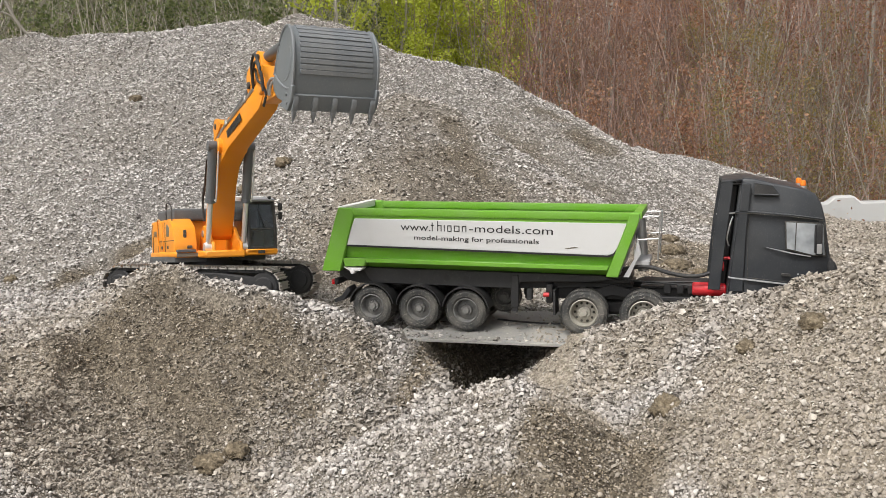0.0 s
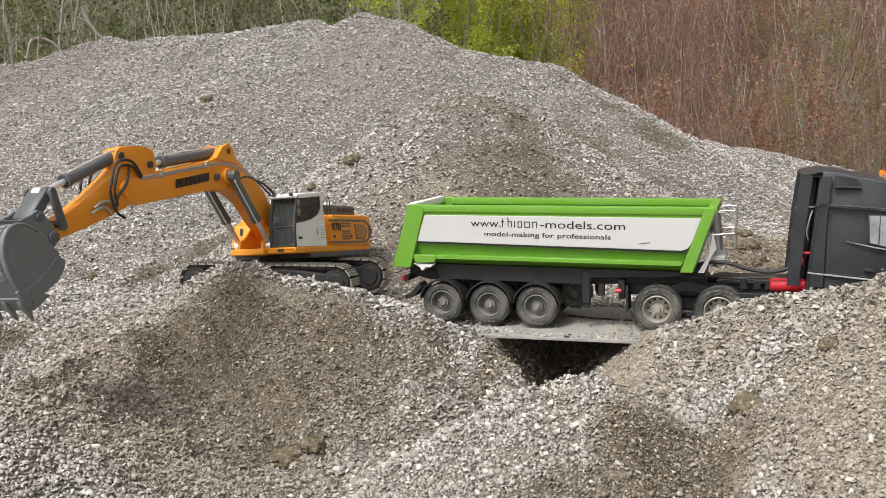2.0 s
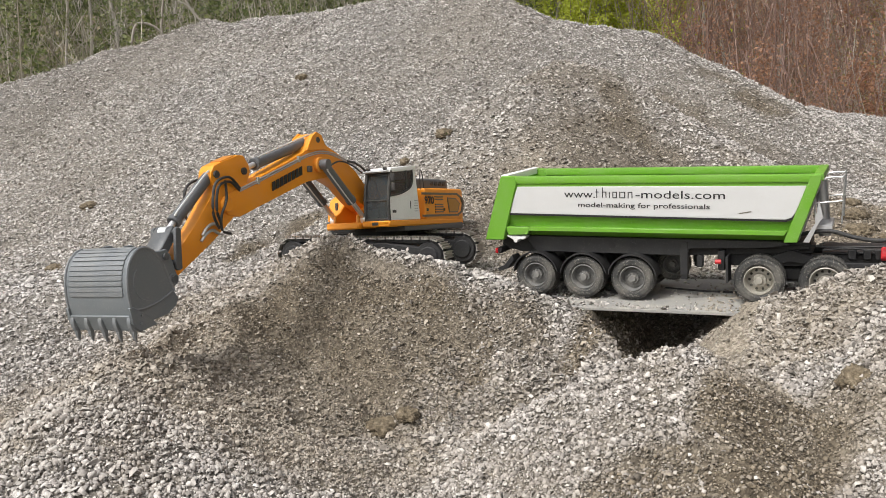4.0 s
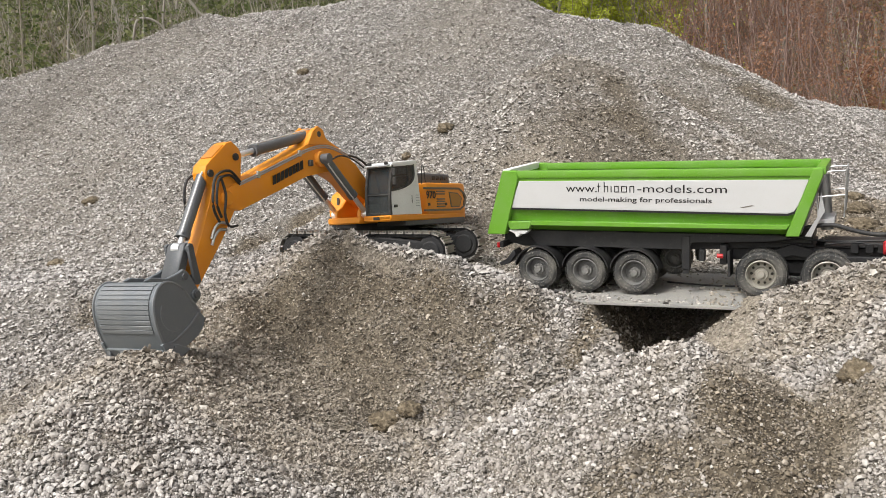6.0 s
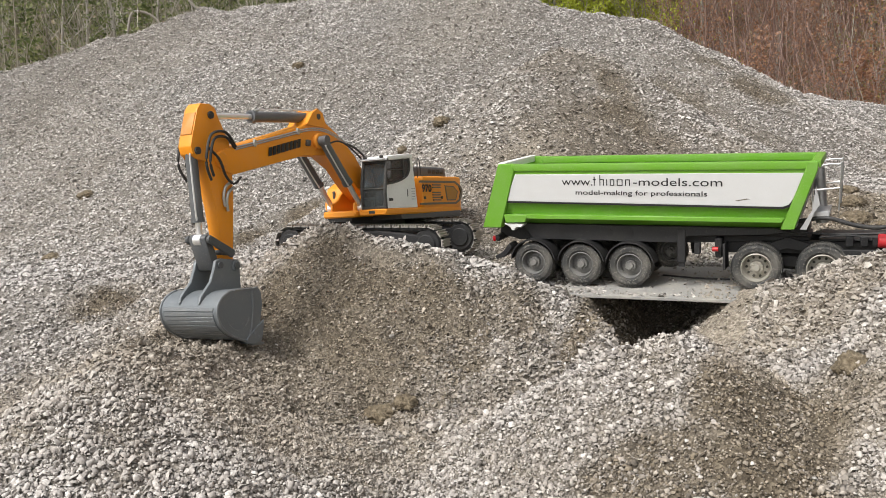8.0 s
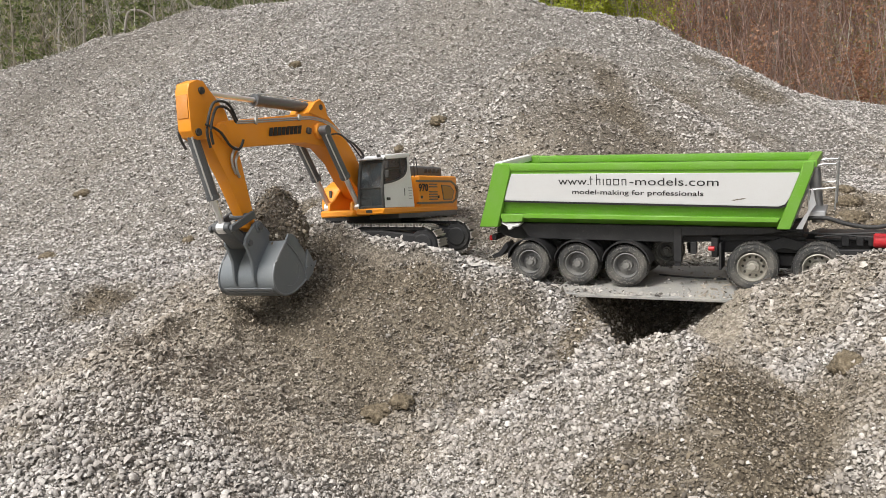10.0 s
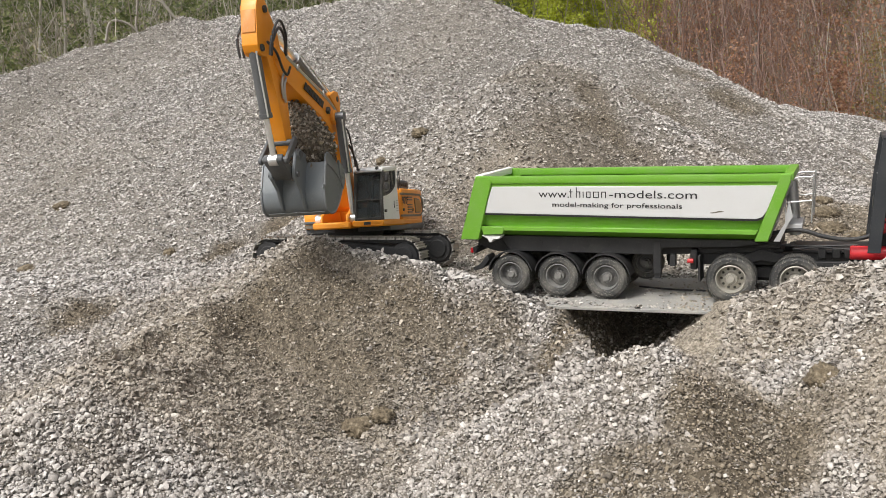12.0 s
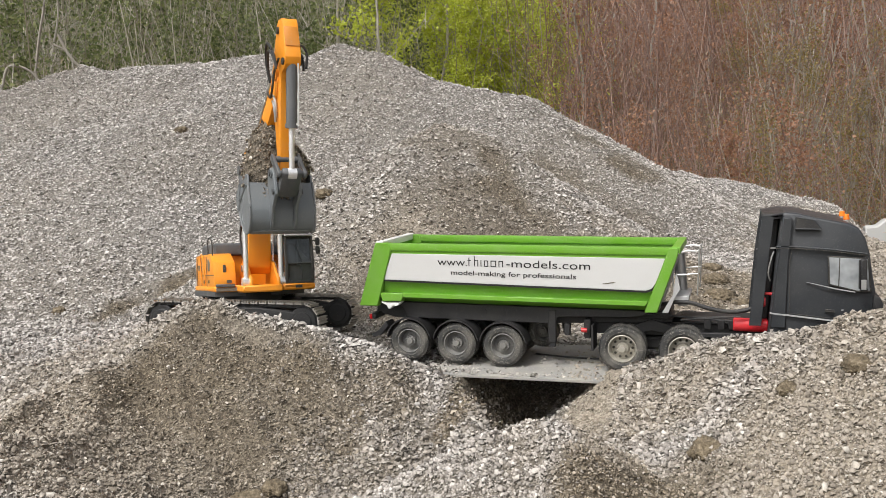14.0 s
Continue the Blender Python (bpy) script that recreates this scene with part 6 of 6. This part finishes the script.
def tree(name, label, rng, x, y, tall, r, bark, leaf=None, leaves=0, leaf_size=0.05, spread=0.3):
    """One young tree: tapered bent trunk with limbs and, where it has one, a thin crown."""
    z = float(height(np.array([x]), np.array([y]))[0])
    top = empty(name, pose(x, y, z - 0.08))
    tagged(top, label, "tree", "young trees at the wood's edge")
    pts = [Vector((0, 0, 0))]
    lean = Vector((rng.uniform(-0.10, 0.10), rng.uniform(-0.1, 0.1), 1))
    for k in range(1, 7):
        pts.append(lean * (tall * k / 6) + Vector((rng.gauss(0, 0.03), rng.gauss(0, 0.03), 0)) * tall * 0.3)
    bm = bmesh.new()
    curve = spline(pts, 4)

    def limb(line, ra, rb, seg):
        rings = []
        for i, p in enumerate(line):
            u = i / (len(line) - 1)
            rr = ra + (rb - ra) * u
            d = (line[min(i + 1, len(line) - 1)] - line[max(i - 1, 0)]).normalized()
            a = d.orthogonal().normalized()
            b = d.cross(a)
            rings.append([bm.verts.new(p + rr * (math.cos(6.2832 * q / seg) * a + math.sin(6.2832 * q / seg) * b)) for q in range(seg)])
        for A, B in zip(rings, rings[1:]):
            for q in range(seg):
                bm.faces.new((A[q], A[(q + 1) % seg], B[(q + 1) % seg], B[q]))

    limb(curve, r, r * 0.3, 7)
    ends = []
    for k in range(16):
        u = rng.uniform(0.15, 0.95)
        p = curve[int(u * (len(curve) - 1))]
        a = rng.uniform(0, 6.28)
        ln = tall * spread * rng.uniform(0.4, 1.0) * (1.1 - u)
        q = p + Vector((math.cos(a) * ln, math.sin(a) * ln, ln * rng.uniform(0.5, 1.3)))
        mid = (p + q) / 2 + Vector((0, 0, -0.08 * ln))
        limb(spline([p, mid, q], 3), r * 0.35 * (1.1 - u), 0.003, 5)
        ends.append((p, q))
        for e in range(3):
            s = p + (q - p) * rng.uniform(0.3, 0.9)
            l2 = ln * rng.uniform(0.2, 0.5)
            e2 = s + Vector((rng.gauss(0, 0.6), rng.gauss(0, 0.6), rng.uniform(0.2, 1))) * l2
            limb([s, (s + e2) / 2, e2], 0.0045, 0.002, 4)
            ends.append((s, e2))
    part("trunk", bm, bark, top, smooth=50)
    if leaves:
        nr = np.random.default_rng(rng.randint(0, 9999))
        i = nr.integers(0, len(ends), leaves)
        A = np.array([tuple(e[0]) for e in ends])
        B = np.array([tuple(e[1]) for e in ends])
        c = A[i] + (B[i] - A[i]) * nr.uniform(0.1, 1.15, (leaves, 1)) + nr.normal(0, 0.05, (leaves, 3))
        leafq = np.array([(-0.5, 0, 0), (0, -0.32, 0.08), (0.5, 0, 0), (0, 0.32, 0.08)])
        v = np.einsum("nij,nkj->nki", turns(nr, leaves, 0.9), leafq[None] * (leaf_size * nr.uniform(0.6, 1.4, leaves))[:, None, None]) + c[:, None]
        fc = np.array([(0, 1, 2), (0, 2, 3)])[None] + (np.arange(leaves) * 4)[:, None, None]
        me = raw_mesh("crown", v.reshape(-1, 3), fc.reshape(-1, 3))
        link_mesh("crown", me, leaf, top, smooth=0)
    return top


def woods():
    rng = np.random.default_rng(21)
    # bearings are degrees left of straight ahead from the viewing place
    thicket(rng, -22, 12, 7.5, 13.0, 620, 3.2, TWIG_RED, LEAF_BROWN, 110000, 0.021, "reddish bare beech thicket", "withered brown leaves on bare twigs", r=0.006, seed=31)
    thicket(rng, -24, 12, 5.4, 9.0, 330, 0.9, TWIG_RED, LEAF_BROWN, 22000, 0.020, "low reddish scrub", "withered brown leaves low down", r=0.003, seed=36)
    thicket(rng, -20, -14, 7.0, 10.0, 60, 2.4, TWIG_RED, LEAF_RUST, 26000, 0.021, "rust-brown young beeches", "rust-brown withered leaves", r=0.005, seed=101)
    thicket(rng, -10, -1, 7.0, 9.5, 90, 2.0, TWIG_GREY, LEAF_OLIVE, 24000, 0.018, "young shrubs coming into leaf", "yellow-green spring leaves", r=0.004, seed=106)
    thicket(rng, -14, 2, 5.6, 9.0, 130, 1.1, TWIG_GREY, LEAF_OLIVE, 9000, 0.018, "low grey-brown scrub", "sparse olive spring leaves", r=0.003, seed=41)
    thicket(rng, 12, 19.5, 9.0, 12.5, 180, 3.2, TWIG_GREY, LEAF_LIME, 150000, 0.026, "young trees coming into leaf", "dense fresh lime-green leaves", r=0.006, seed=51)
    thicket(rng, 19.5, 58, 8.5, 14, 480, 3.2, TWIG_GREY, LEAF_DARK, 70000, 0.042, "grey-brown bare undergrowth", "dull dark green leaves", r=0.006, seed=61)
    thicket(rng, 20, 62, 14, 19, 300, 5.5, TWIG_GREY, LEAF_DARK, 24000, 0.10, "dense far wood of bare stems", "dull far leaves", r=0.010, seed=71)
    thicket(rng, -20, 13, 12.5, 18, 380, 5.0, TWIG_RED, LEAF_BROWN, 24000, 0.07, "dense far wood of reddish stems", "withered far leaves", r=0.008, seed=81)
    thicket(rng, 11.5, 20, 13, 18, 120, 5.0, TWIG_GREY, LEAF_LIME, 45000, 0.08, "far trees coming into leaf", "fresh far lime-green leaves", r=0.010, seed=86)
    thicket(rng, 30, 62, 5.2, 7.5, 160, 0.4, TWIG_GREY, LEAF_DARK, 6000, 0.025, "low weeds on the bank", "low green weeds", r=0.003, seed=91)
    pr = random.Random(8)
    for k in range(34):
        a = pr.uniform(-20, 60) if k < 20 else pr.uniform(-18, 11)
        d = pr.uniform(8.4, 12.0)
        x, y = 0.65 - d * math.sin(radians(a)), -1.54 + d * math.cos(radians(a))
        if 12 < a < 22:
            tree("young_tree", "slender young tree with fresh lime-green leaves", pr, x, y, pr.uniform(2.6, 4.0), 0.022, BARK, LEAF_LIME, 2200, 0.042)
        elif a <= 12:
            tree("young_tree", "slender bare tree with a few withered brown leaves", pr, x, y, pr.uniform(2.6, 4.2), 0.020, BARK, LEAF_BROWN, 420, 0.035)
        else:
            tree("young_tree", "slender bare tree with pale grey bark", pr, x, y, pr.uniform(2.6, 4.4), 0.022, BARK)
    # hillside that closes the view behind the stems
    n = 40
    xs = np.linspace(-60, 60, n)
    co = np.array([(x, 20 - 0.008 * x * x + dz * 0.4, -1 + dz) for dz in (0, 6, 14, 24) for x in xs])
    q = np.array([(r * n + i, r * n + i + 1, (r + 1) * n + i + 1, (r + 1) * n + i) for r in range(3) for i in range(n - 1)])
    me = raw_mesh("backdrop", co, q)
    hm = Mat("far_wooded_hill")
    c = hm.ramp(hm.noise(0.7, 6), [(0.3, (0.16, 0.105, 0.08)), (0.55, (0.29, 0.185, 0.145)), (0.75, (0.22, 0.19, 0.11))])
    co_ = hm.node("ShaderNodeTexCoord")
    xyz = hm.node("ShaderNodeSeparateXYZ")
    hm.link(co_.outputs["Object"], xyz.inputs[0])
    left = hm.node("ShaderNodeMapRange")
    for k, v in (("From Min", -4.0), ("From Max", -8.0), ("To Min", 0.0), ("To Max", 1.0)):
        left.inputs[k].default_value = v
    hm.link(xyz.outputs[0], left.inputs["Value"])
    dark = hm.ramp(hm.noise(0.9, 6), [(0.3, (0.055, 0.065, 0.035)), (0.55, (0.12, 0.125, 0.065)), (0.75, (0.16, 0.14, 0.085))])
    c = hm.mix(left.outputs[0], c, dark)
    tagged(link_mesh("backdrop", me, hm.set(c, 0.9)), "far wooded hillside", "hillside", kind="structure")


def dead_branches():
    """Bare pale wood that sticks up behind the crest of the large heap."""
    for pts, r in ((((-3.60, 3.50, 1.02), (-3.642, 3.458, 1.10), (-3.683, 3.423, 1.18), (-3.721, 3.389, 1.303)), 0.010), (((-3.66, 3.44, 1.06), (-3.69, 3.419, 1.19), (-3.746, 3.367, 1.235)), 0.006),
                   (((-3.99, 3.13, 0.90), (-3.986, 3.14, 0.964), (-3.962, 3.163, 1.075), (-3.918, 3.207, 1.094), (-3.858, 3.263, 1.054), (-3.82, 3.30, 0.98)), 0.009),
                   (((-3.837, 3.283, 1.0), (-3.837, 3.283, 1.065), (-3.806, 3.312, 1.308), (-3.772, 3.343, 1.531), (-3.75, 3.36, 1.9)), 0.008)):
        x, y, z = pts[0]
        root = (x, y, float(height(np.array([x]), np.array([y]))[0]) - 0.03)
        tagged(part("dead_branch", tube([root] + list(pts), r, 7, 6), BARK, smooth=60), "bare pale dead branch behind the gravel heap", "branch", "dead branches")


def surroundings():
    dead_branches()
    w = prism([(1.30, -0.32), (1.30, -0.095), (1.36, -0.09), (1.40, -0.055), (1.50, -0.05), (1.54, -0.085), (3.2, -0.04), (3.2, -0.32)], 3.86, 3.98, 0.008)
    tagged(part("concrete_block", w, CONCRETE), "pale concrete wall block behind the heaps", "wall", kind="")
    woods()


# everything in its place
paint_ochre = paint("ochre_field", (0.42, 0.20, 0.03), 0.45, 0.15)
ground()
gravel()
plate_grit()
clods()
lorry()
excavator()
LOAD, LOAD_AT, LOAD_ROWS = load()
surroundings()


def motions():
    for ob, where in MOVERS:
        walk(ob, [(t, where(t)) for t in TIMES])
    walk(LOAD, LOAD_ROWS + [(t, LOAD_AT(t)) for t in TIMES if LOAD_AT(t) is not None])


motions()
